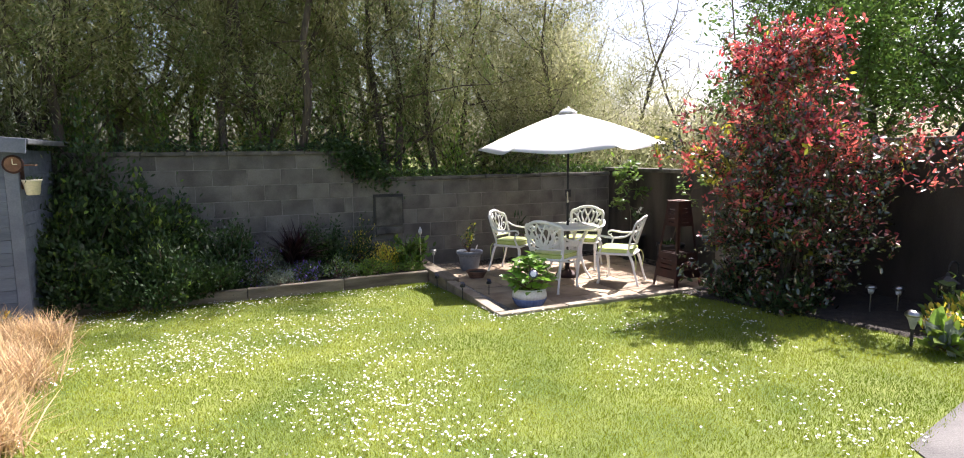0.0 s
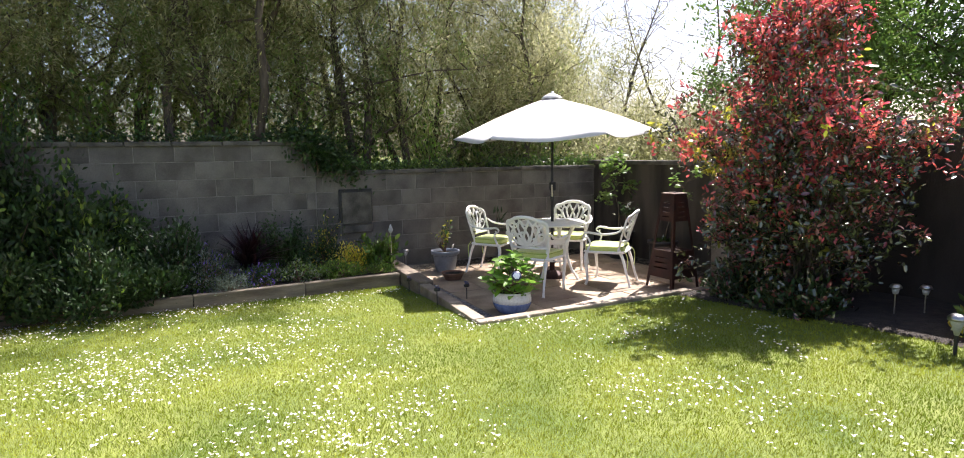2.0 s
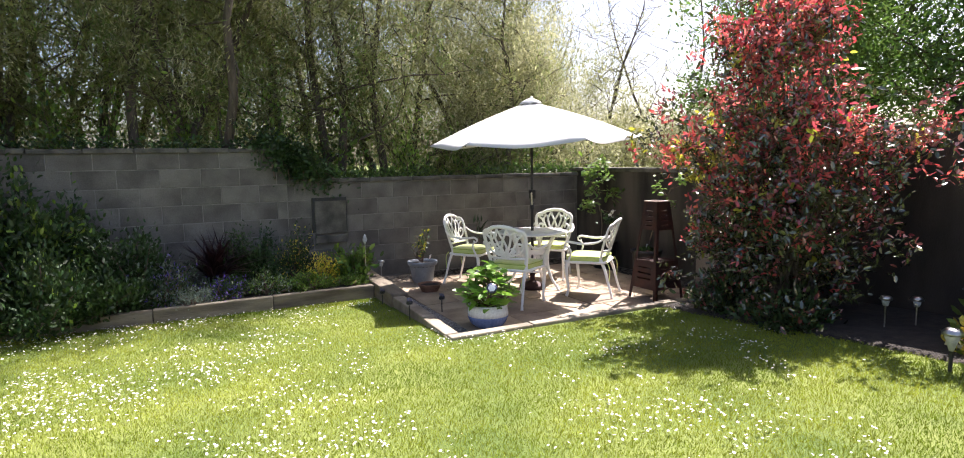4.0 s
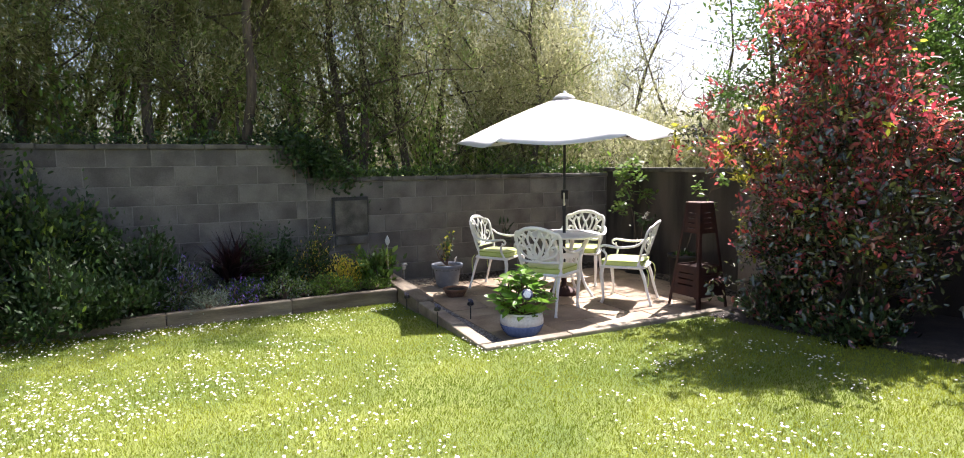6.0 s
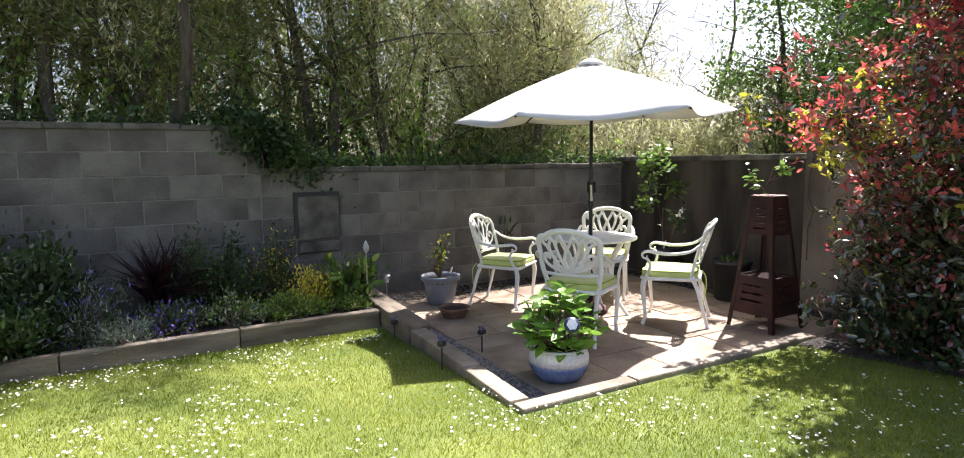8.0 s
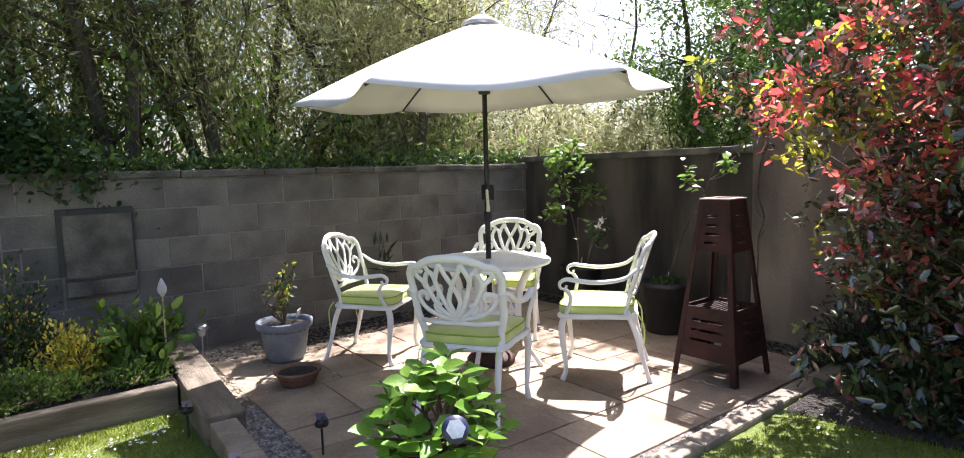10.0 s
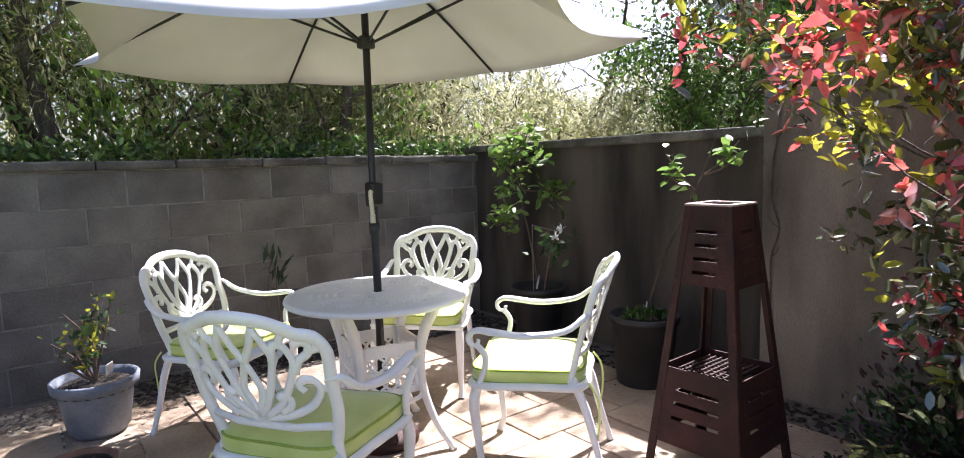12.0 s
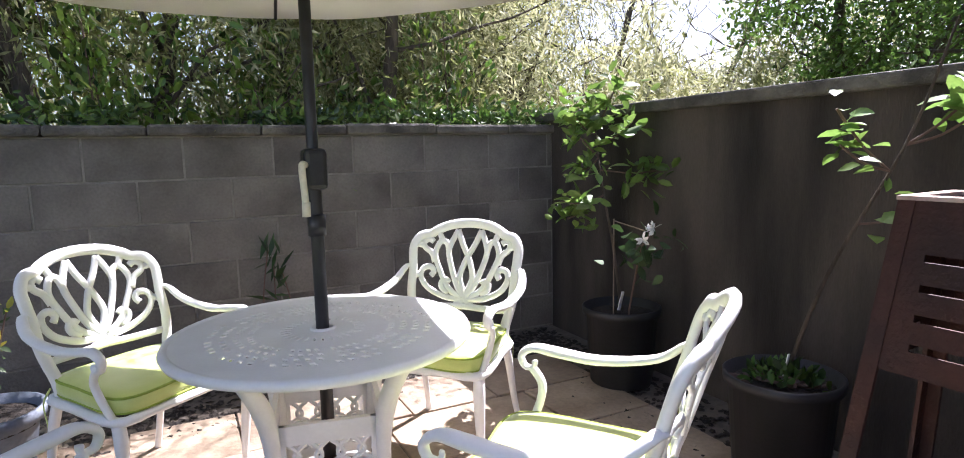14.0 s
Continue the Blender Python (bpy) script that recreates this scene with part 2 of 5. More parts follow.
def smooth_path(pts, n=6, closed=False):
    """A Catmull-Rom line through the points."""
    p = [Vector(q) for q in pts]
    out = []
    k = len(p)
    for i in range(k if closed else k - 1):
        a = p[(i - 1) % k] if closed or i else p[0]
        b, c = p[i], p[(i + 1) % k]
        d = p[(i + 2) % k] if closed or i + 2 < k else p[-1]
        for j in range(n):
            t = j / n
            out.append(0.5 * (2 * b + (c - a) * t + (2 * a - 5 * b + 4 * c - d) * t * t + (3 * b - a - 3 * c + d) * t ** 3))
    if not closed:
        out.append(p[-1])
    return out


def sweep(bm, pts, r, sides=8, closed=False, flat=1.0, up=(0, 0, 1)):
    """A tube along the points; r is a radius or one for each point; flat squeezes it along the up direction."""
    pts = [Vector(p) for p in pts]
    k = len(pts)
    rs = list(r) if isinstance(r, (list, tuple)) else [r] * k
    rings = []
    side = None
    for i, p in enumerate(pts):
        a = pts[(i - 1) % k] if closed or i else pts[0]
        b = pts[(i + 1) % k] if closed or i + 1 < k else pts[-1]
        d = (b - a).normalized() if (b - a).length > 1e-9 else Vector((0, 0, 1))
        if side is None or flat != 1.0:
            s = d.cross(Vector(up))
            if s.length < 1e-4:
                s = d.cross(Vector((1, 0, 0)))
            side = s.normalized() if side is None or s.normalized().dot(side) >= 0 else -s.normalized()
        else:
            side = (side - d * side.dot(d)).normalized()
        nor = side.cross(d)
        rings.append([bm.verts.new(p + (side * math.cos(2 * math.pi * j / sides) + nor * math.sin(2 * math.pi * j / sides) * flat) * rs[i])
                      for j in range(sides)])
    for i in range(k if closed else k - 1):
        u, v = rings[i], rings[(i + 1) % k]
        for j in range(sides):
            bm.faces.new((u[j], u[(j + 1) % sides], v[(j + 1) % sides], v[j]))
    if not closed:
        bm.faces.new(rings[0][::-1])
        bm.faces.new(rings[-1])
    return bm


def lathe(bm, profile, seg=32, rib=0.0, ribs=0):
    rings = []
    for r, z in profile:
        ring = []
        for j in range(seg):
            a = 2 * math.pi * j / seg
            q = r * (1 + rib * math.cos(ribs * a)) if ribs else r
            ring.append(bm.verts.new((q * math.cos(a), q * math.sin(a), z)))
        rings.append(ring)
    for u, v in zip(rings, rings[1:]):
        for j in range(seg):
            bm.faces.new((u[j], u[(j + 1) % seg], v[(j + 1) % seg], v[j]))
    bm.faces.new(rings[0][::-1])
    bm.faces.new(rings[-1])
    return bm


rng = np.random.default_rng(7)
NARROW = (np.array([(0, 0, 0), (0.45, 0.1, 0.02), (1, 0, 0), (0.45, -0.1, 0.02)]), [(0, 1, 2, 3)])
STRAP = (np.array([(0, 0.05, 0), (0, -0.05, 0), (0.5, -0.06, 0.12), (0.5, 0.06, 0.12), (1, 0, 0)]), [(0, 1, 2, 3), (3, 2, 4)])
LEAF = (np.array([(0, 0, 0), (0.28, 0.2, 0.06), (0.7, 0.2, 0.05), (1, 0, -0.06), (0.7, -0.2, 0.05), (0.28, -0.2, 0.06)]),
        [(0, 3, 2, 1), (0, 5, 4, 3)])
BLADE = (np.array([(0, 0.09, 0), (0, -0.09, 0), (1, 0, 0)]), [(0, 1, 2)])


def frames_of(d, spin):
    """Turns that lay x along each direction, rolled about it by spin."""
    d = d / np.linalg.norm(d, axis=1, keepdims=True)
    ref = np.where(np.abs(d[:, 2:3]) > 0.95, np.array([[1.0, 0, 0]]), np.array([[0, 0, 1.0]]))
    s = np.cross(ref, d)
    s /= np.linalg.norm(s, axis=1, keepdims=True)
    n = np.cross(d, s)
    c, q = np.cos(spin)[:, None], np.sin(spin)[:, None]
    return np.stack([d, s * c + n * q, n * c - s * q], axis=2)


def scatter(name, template, pos, rot, size, materials, which=None, face_mat=None):
    """One mesh of many small pieces of one shape."""
    tv, faces = template
    n, k = len(pos), len(tv)
    size = np.broadcast_to(np.asarray(size, float).reshape(-1, 1, 1), (n, 1, 1))
    co = (np.einsum("nij,kj->nki", rot, tv) * size + pos[:, None, :]).reshape(-1, 3)
    lens = np.array([len(f) for f in faces])
    flat = np.concatenate([np.array(f) for f in faces])
    loops = (flat[None, :] + (np.arange(n) * k)[:, None]).reshape(-1)
    totals = np.tile(lens, n)
    starts = np.concatenate([[0], np.cumsum(totals)[:-1]])
    me = bpy.data.meshes.new(name)
    me.vertices.add(n * k)
    me.vertices.foreach_set("co", co.astype(np.float32).ravel())
    me.loops.add(len(loops))
    me.loops.foreach_set("vertex_index", loops.astype(np.int32))
    me.polygons.add(len(totals))
    me.polygons.foreach_set("loop_start", starts.astype(np.int32))
    me.polygons.foreach_set("loop_total", totals.astype(np.int32))
    for m in materials:
        me.materials.append(m)
    if which is not None:
        me.polygons.foreach_set("material_index", np.repeat(np.asarray(which), len(faces)).astype(np.int32))
    elif face_mat is not None:
        me.polygons.foreach_set("material_index", np.tile(np.array(face_mat), n).astype(np.int32))
    me.update(calc_edges=True)
    me.validate()
    return me


def unit(n, up=0.0):
    d = rng.normal(size=(n, 3))
    d[:, 2] += up
    return d / np.linalg.norm(d, axis=1, keepdims=True)


def lawn_z(x, y):
    return 0.379 - 0.048 * min(max(y, -6.0), 8.5)


# ---- ground and setting ----
bm = bmesh.new()
xs = [-300, -40, -12, -6, -2.4, 0, 2.32, 6.14, 12, 40, 300]
ys = [-300, -40, -6, -2, 2, 4, 6.08, 8.5, 9.7, 14, 40, 300]
grid = [[bm.verts.new((x, y, lawn_z(x, y))) for y in ys] for x in xs]
for i in range(len(xs) - 1):
    for j in range(len(ys) - 1):
        if xs[i] == 2.32 and ys[j] in (6.08, 8.5):
            continue
        bm.faces.new((grid[i][j], grid[i + 1][j], grid[i + 1][j + 1], grid[i][j + 1]))
tagged(part("ground", bm, M["lawn"]), "short green turf sheet of the back garden", "ground", kind="structure")
tagged(part("patio_bed", bx(2.34, 6.13, 6.1, 9.69, -0.2, -0.012), M["joint"]), "sandy bed under the patio flags", "ground", kind="structure")
tagged(part("bed_soil", bx(-4.2, 2.31, 8.55, 9.69, -0.2, 0.1, bevel=0.02), M["soil"]), "dark soil of the raised flower bed", "ground", kind="structure")
bm = bmesh.new()
rows = []
for i in range(9):
    y = 2.9 + 3.12 * i / 8
    e = 4.66 - 0.12 * math.sin(y * 1.3)
    rows.append([bm.verts.new((x, y, lawn_z(x, y) + dz)) for x, dz in ((e, -0.03), (e + 0.08, 0.02), (e + 0.5, 0.035), (5.6, 0.045), (6.09, 0.05))])
for a, b in zip(rows, rows[1:]):
    for j in range(4):
        bm.faces.new((a[j], a[j + 1], b[j + 1], b[j]))
tagged(part("border_soil", bm, M["soil"], smooth=True), "dark soil under the shrubs along the rendered wall", "ground", kind="structure")
bm = bmesh.new()
for tri_pts in ([(2.6, 2.0), (2.79, 2.32), (3.74, 2.57), (5.3, 2.98), (5.3, -4), (2.0, -4)],):
    top = [bm.verts.new((x, y, lawn_z(x, y) + 0.008)) for x, y in tri_pts]
    low = [bm.verts.new((x, y, lawn_z(x, y) - 0.1)) for x, y in tri_pts]
    bm.faces.new(top[::-1])
    for i in range(len(top)):
        j = (i + 1) % len(top)
        bm.faces.new((top[i], top[j], low[j], low[i]))
bmesh.ops.recalc_face_normals(bm, faces=bm.faces)
tagged(part("pavement", bm, M["concrete"]), "pale concrete garden path beside the lawn", "path", kind="structure")

WALL_Y, STEP_X = 9.69, 1.5
wall_back = tagged(part("wall_back", bx(STEP_X, 6.36, WALL_Y + 0.001, WALL_Y + 0.22, -0.25, 1.345), M["mortar"]),
                   "low grey concrete block wall with coping", "wall", kind="structure")
wall_back_high = tagged(part("wall_back_high", bx(-4.4, STEP_X, WALL_Y + 0.001, WALL_Y + 0.22, -0.25, 1.76), M["mortar"]),
                        "taller grey concrete block wall behind the flower bed", "wall", kind="structure")
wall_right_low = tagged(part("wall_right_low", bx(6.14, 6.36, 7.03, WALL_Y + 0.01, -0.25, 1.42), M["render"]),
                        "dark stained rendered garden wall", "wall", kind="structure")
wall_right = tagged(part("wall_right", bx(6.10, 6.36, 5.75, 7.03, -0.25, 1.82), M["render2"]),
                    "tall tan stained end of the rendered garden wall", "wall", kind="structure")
# Stretch from y -4 to 5.75 takes the darkest render colours.
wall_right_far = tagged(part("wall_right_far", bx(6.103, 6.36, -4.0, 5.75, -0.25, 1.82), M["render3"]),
                        "tall brown-black rendered garden wall", "wall", kind="structure")
part("coping", bx(6.10, 6.40, 7.035, WALL_Y + 0.24, 1.42, 1.48, bevel=0.012), M["coping"], wall_right_low)
part("coping", bx(6.06, 6.40, 5.753, 7.03, 1.82, 1.88, bevel=0.012), M["coping"], wall_right)
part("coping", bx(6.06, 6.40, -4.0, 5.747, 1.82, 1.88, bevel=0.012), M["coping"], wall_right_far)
# Two unseen walls, added to close the garden and cut sky fill.
tagged(part("wall_left", bx(-4.6, -4.4, -4.0, WALL_Y + 0.22, -0.25, 1.8), M["plaster"]), "unseen plain plastered wall closing the left side", "wall", kind="structure")
tagged(part("wall_house", bx(-4.6, 6.36, -4.2, -4.0, -0.25, 2.6), M["plaster"]), "unseen plain plastered wall closing the near end", "wall", kind="structure")


# ---- furniture ----
def curl(c, r, a0, turns, n=14, shrink=0.35, plane="xz"):
    """A spiral that winds in towards its centre."""
    out = []
    for i in range(n + 1):
        t = i / n
        a, q = a0 + turns * 2 * math.pi * t, r * (1 - (1 - shrink) * t)
        u, v = q * math.cos(a), q * math.sin(a)
        out.append((c[0] + u, c[1], c[2] + v) if plane == "xz" else (c[0], c[1] + u, c[2] + v))
    return out


def make_chair():
    """A cast chair that faces +x, with its seat's middle over the origin."""
    ch = thing("garden_chair", pose(0, 0, 0), "white cast metal garden armchair with lotus pattern back", "chair", "chairs round the garden table")

    def lean(u, v):
        """A place on the back: u across, v above the ground."""
        v = 0.42 + (v - 0.42) * 0.91
        return (-0.165 - 0.32 * (v - 0.42) + 0.85 * u * u, u, v)

    half = [(0.203, 0.40), (0.208, 0.47), (0.222, 0.53), (0.233, 0.59), (0.236, 0.65), (0.236, 0.70), (0.242, 0.76), (0.242, 0.81),
            (0.218, 0.852), (0.174, 0.862), (0.15, 0.878), (0.09, 0.903), (0, 0.913)]
    line = [lean(u, v) for u, v in half] + [lean(-u, v) for u, v in half[-2::-1]]
    part("back_frame", sweep(bmesh.new(), smooth_path(line, 4), 0.021, 8, flat=0.62, up=(1, 0, 0.2)), M["white"], ch, smooth=True)
    bm = bmesh.new()
    sweep(bm, [lean(-0.222, 0.535), lean(-0.1, 0.528), lean(0, 0.532), lean(0.1, 0.528), lean(0.222, 0.535)], 0.014, 6, flat=0.7, up=(1, 0, 0.2))
    strands = [
        [(0, 0.522), (0.026, 0.60), (0.028, 0.64), (0.012, 0.70), (0, 0.735)],
        [(0, 0.735), (0.03, 0.80), (0.055, 0.875)],
        [(0.055, 0.875), (0.085, 0.79), (0.088, 0.74), (0.062, 0.64), (0.035, 0.565), (0, 0.515)],
        [(0.088, 0.745), (0.10, 0.80), (0.122, 0.815), (0.14, 0.79), (0.148, 0.735), (0.12, 0.65), (0.08, 0.565), (0.02, 0.508)],
        [(0.01, 0.503), (0.09, 0.515), (0.165, 0.56), (0.20, 0.62), (0.195, 0.665), (0.165, 0.675), (0.148, 0.65), (0.16, 0.625)],
        [(0.148, 0.70), (0.165, 0.75), (0.195, 0.78), (0.20, 0.81), (0.18, 0.825), (0.16, 0.81)],
        [(0.075, 0.535), (0.105, 0.56), (0.11, 0.59), (0.09, 0.605), (0.075, 0.59)],
        [(0.19, 0.79), (0.228, 0.80)],
        [(0.20, 0.64), (0.234, 0.63)],
        [(0.122, 0.815), (0.135, 0.85), (0.15, 0.875)],
        [(0.0, 0.512), (0.015, 0.49), (0.05, 0.466)],
    ]
    for s in strands:
        for sign in (1, -1):
            sweep(bm, smooth_path([lean(sign * u, 0.56 + (v - 0.503) * 0.861) for u, v in s], 4), 0.0135, 6, flat=0.5, up=(1, 0, 0.2))
    part("back_lattice", bm, M["white"], ch, smooth=True)
    bm = bmesh.new()
    rim = [(0.235, 0.245), (0.25, 0.12), (0.25, -0.12), (0.235, -0.245), (0.0, -0.232), (-0.17, -0.205), (-0.185, 0), (-0.17, 0.205), (0.0, 0.232)]
    sweep(bm, smooth_path([(x, y, 0.395) for x, y in rim], 4, True), 0.02, 8, True, flat=0.8)
    for y in (-0.15, -0.05, 0.05, 0.15):
        box(bm, -0.175, 0.235, y - 0.012, y + 0.012, 0.386, 0.396)
    part("seat_frame", bm, M["white"], ch, smooth=True)
    for s in (1, -1):
        arm = [lean(s * 0.225, 0.70), (-0.195, s * 0.262, 0.688), (-0.12, s * 0.285, 0.635), (0.03, s * 0.287, 0.612), (0.15, s * 0.285, 0.622),
               (0.215, s * 0.283, 0.628), (0.252, s * 0.282, 0.604), (0.243, s * 0.282, 0.573), (0.216, s * 0.281, 0.572), (0.212, s * 0.28, 0.592)]
        rr = [0.013, 0.016, 0.02, 0.023, 0.024, 0.021, 0.017, 0.014, 0.012, 0.009]
        fine = smooth_path(arm, 4)
        bm = sweep(bmesh.new(), fine, [float(np.interp(i / 4, range(10), rr)) for i in range(len(fine))], 8, flat=0.6)
        post = [(0.225, s * 0.282, 0.575), (0.19, s * 0.275, 0.53), (0.195, s * 0.262, 0.47), (0.225, s * 0.248, 0.40)]
        sweep(bm, smooth_path(post, 5), 0.0125, 8)
        part("arm", bm, M["white"], ch, smooth=True)
        leg = [(0.228, s * 0.238, 0.40), (0.247, s * 0.243, 0.32), (0.235, s * 0.24, 0.18), (0.225, s * 0.238, 0.07), (0.238, s * 0.24, 0.018), (0.246, s * 0.241, 0.0)]
        fine = smooth_path(leg, 4)
        bm = sweep(bmesh.new(), fine, [float(np.interp(i / 4, range(6), [0.02, 0.022, 0.0165, 0.013, 0.017, 0.018])) for i in range(len(fine))], 8)
        part("leg", bm, M["white"], ch, smooth=True)
        leg = [(-0.135, s * 0.2, 0.43), (-0.19, s * 0.205, 0.30), (-0.228, s * 0.21, 0.15), (-0.258, s * 0.216, 0.05), (-0.272, s * 0.22, 0.0)]
        fine = smooth_path(leg, 4)
        bm = sweep(bmesh.new(), fine, [float(np.interp(i / 4, range(5), [0.019, 0.018, 0.014, 0.013, 0.017])) for i in range(len(fine))], 8)
        part("leg", bm, M["white"], ch, smooth=True)
    return ch


def make_cushion():
    cu = thing("seat_cushion", pose(0, 0, 0), "lime green padded cushion on a white garden chair", "cushion", "cushions on the garden chairs")
    outline = [(0.245, 0.225), (0.255, 0), (0.245, -0.225), (0, -0.232), (-0.165, -0.195), (-0.185, 0), (-0.165, 0.195), (0, 0.232)]
    ring = smooth_path([(x, y, 0) for x, y in outline], 6, True)
    bm = bmesh.new()
    levels = [(0.95, 0.0), (0.995, 0.012), (1.0, 0.03), (0.995, 0.05), (0.96, 0.061), (0.8, 0.069), (0.5, 0.073), (0.1, 0.074)]
    rows = [[bm.verts.new((p.x * s, p.y * s, z)) for p in ring] for s, z in levels]
    for a, b in zip(rows, rows[1:]):
        for i in range(len(ring)):
            bm.faces.new((a[i], a[(i + 1) % len(ring)], b[(i + 1) % len(ring)], b[i]))
    bm.faces.new(rows[0][::-1])
    bm.faces.new(rows[-1])
    part("pad", bm, M["lime"], cu, smooth=True)
    bm = bmesh.new()
    for z, s in ((0.056, 0.985), (0.008, 0.985)):
        sweep(bm, [(p.x * s, p.y * s, z) for p in ring], 0.0045, 6, True)
    part("piping", bm, M["piping"], cu, smooth=True)
    for s in (1, -1):
        tie = smooth_path([(-0.2, s * 0.2, 0.01), (-0.235, s * 0.21, -0.05), (-0.24, s * 0.2, -0.15), (-0.225, s * 0.21, -0.24)], 4)
        part("tie", sweep(bmesh.new(), tie, 0.005, 5, flat=0.35, up=(0, 1, 0)), M["lime"], cu)
    return cu


CHAIRS = [(3.643, 8.616, -53.1), (4.765, 8.40, 222.3), (4.63, 7.238, 129.5), (3.562, 7.265, 33.5)]
chair = make_chair()
cushion = make_cushion()
for i, (x, y, a) in enumerate(CHAIRS):
    m = pose(x, y, 0.002, 0, 0, a) @ Matrix.Scale(1.02, 4)
    if i == 0:
        chair.matrix_basis, cushion.matrix_basis = m, m @ pose(0, 0, 0.409)
    else:
        copy_thing(chair, m)
        copy_thing(cushion, m @ pose(0, 0, 0.409))

TX, TY = 4.163, 7.867
table = thing("garden_table", pose(TX, TY, 0.002, 0, 0, -11), "round white cast metal garden table with pierced top", "table")
R = 0.410
bm = bmesh.new()
rad = [0.028, 0.06, 0.09, 0.12, 0.15, 0.19, 0.207, 0.226, 0.243, 0.262, 0.279, 0.298, 0.315, 0.345, 0.375, R]
SEG = 120
rings = [[bm.verts.new((r * math.cos(2 * math.pi * (j + 0.5 * i) / SEG), r * math.sin(2 * math.pi * (j + 0.5 * i) / SEG), 0.727)) for j in range(SEG)]
         for i, r in enumerate(rad)]
for i in range(len(rad) - 1):
    for j in range(SEG):
        petal = math.cos(12 * 2 * math.pi * (j + 0.5 * i) / SEG)
        if i in (5, 7, 9, 11) and (j + i // 4) % 2 == 0 and petal < 0.6:
            continue
        if i == 2 and j % 4 == 0:
            continue
        bm.faces.new((rings[i][j], rings[i + 1][j], rings[i + 1][(j + 1) % SEG], rings[i][(j + 1) % SEG]))
bmesh.ops.recalc_face_normals(bm, faces=bm.faces)
top = part("tabletop", bm, M["white"], table)
sol = top.modifiers.new("thick", "SOLIDIFY")
sol.thickness, sol.offset = 0.005, -1
bm = bmesh.new()
sweep(bm, [((R + 0.004) * math.cos(2 * math.pi * j / SEG), (R + 0.004) * math.sin(2 * math.pi * j / SEG), 0.716) for j in range(SEG)], 0.015, 8, True)
part("rim", bm, M["white"], table, smooth=True)
part("hole_ring", lathe(bmesh.new(), [(0.027, 0.715), (0.036, 0.715), (0.036, 0.733), (0.027, 0.733), (0.027, 0.715)], 20), M["white"], table, smooth=True)
for k in range(4):
    a = math.pi / 4 + k * math.pi / 2
    prof = [(0.31, 0.715), (0.285, 0.66), (0.232, 0.56), (0.205, 0.43), (0.215, 0.28), (0.27, 0.13), (0.335, 0.035), (0.362, 0.0)]
    fine = smooth_path([(r * math.cos(a), r * math.sin(a), z) for r, z in prof], 5)
    bm = sweep(bmesh.new(), fine, [float(np.interp(i / 5, range(8), [0.018, 0.026, 0.028, 0.024, 0.02, 0.017, 0.017, 0.021])) for i in range(len(fine))], 8)
    part("leg", bm, M["white"], table, smooth=True)
    b = a + math.pi / 4
    bm = bmesh.new()
    h = 0.135
    for z0, z1 in ((0.27, 0.30), (0.37, 0.39), (0.455, 0.51)):
        box(bm, -h, h, -0.008, 0.008, z0, z1)
    for x in (-h, h - 0.022):
        box(bm, x, x + 0.022, -0.008, 0.008, 0.27, 0.51)
    for z0, z1 in ((0.30, 0.37), (0.39, 0.455)):
        for q in range(4):
            c = -0.085 + q * 0.057
            for s in (1, -1):
                sweep(bm, smooth_path([(c - s * 0.024, 0, z0), (c + s * 0.008, 0, (z0 + z1) / 2 - 0.01), (c - s * 0.004, 0, (z0 + z1) / 2 + 0.015), (c - s * 0.024, 0, z1)], 3),
                      0.0065, 6)
    bmesh.ops.transform(bm, matrix=pose(0.148 * math.cos(b), 0.148 * math.sin(b), 0, 0, 0, math.degrees(b) + 90), verts=bm.verts)
    part("lattice_panel", bm, M["white"], table)
part("lower_ring", sweep(bmesh.new(), [(0.2 * math.cos(2 * math.pi * j / 40), 0.2 * math.sin(2 * math.pi * j / 40), 0.24) for j in range(40)], 0.011, 8, True), M["white"], table, smooth=True)

# parasol
para = thing("parasol", pose(TX, TY, 0.002), "open off-white canvas parasol on a black pole through the table", "parasol")
part("pole", lathe(bmesh.new(), [(0.019, 0.02), (0.019, 1.2), (0.0165, 1.22), (0.0165, 2.28)], 16), M["black"], para, smooth=True)
part("base", lathe(bmesh.new(), [(0.165, 0.0), (0.17, 0.03), (0.15, 0.055), (0.06, 0.085), (0.033, 0.10), (0.033, 0.34), (0.02, 0.34)], 32), M["rust"], para, "rust brown parasol base", smooth=True)
TILT_M = pose(0, 0, 1.915, 1.0, -2.6, 0)
RT, HT, ZE = 1.30, 0.41, -0.075
bm = bmesh.new()
N = 10
cent = bm.verts.new((0, 0, HT))
rows = []
for k in range(6):
    a0, a1 = radians(25 + 60 * k), radians(85 + 60 * k)
    t0, t1 = Vector((math.cos(a0), math.sin(a0), 0)), Vector((math.cos(a1), math.sin(a1), 0))
    for j in range(N):
        f = j / N
        col = []
        for i in range(1, 13):
            q = i / 12
            sag = 4 * f * (1 - f)
            d = (t0.lerp(t1, f)) * RT * q * (1 - 0.075 * sag * q)
            z = HT + (ZE - HT) * q - 0.055 * sag * q * q + 0.03 * math.sin(math.pi * q) + 0.004 * math.sin(9 * f + 4 * q + k)
            col.append(bm.verts.new((d.x, d.y, z)))
        rows.append(col)
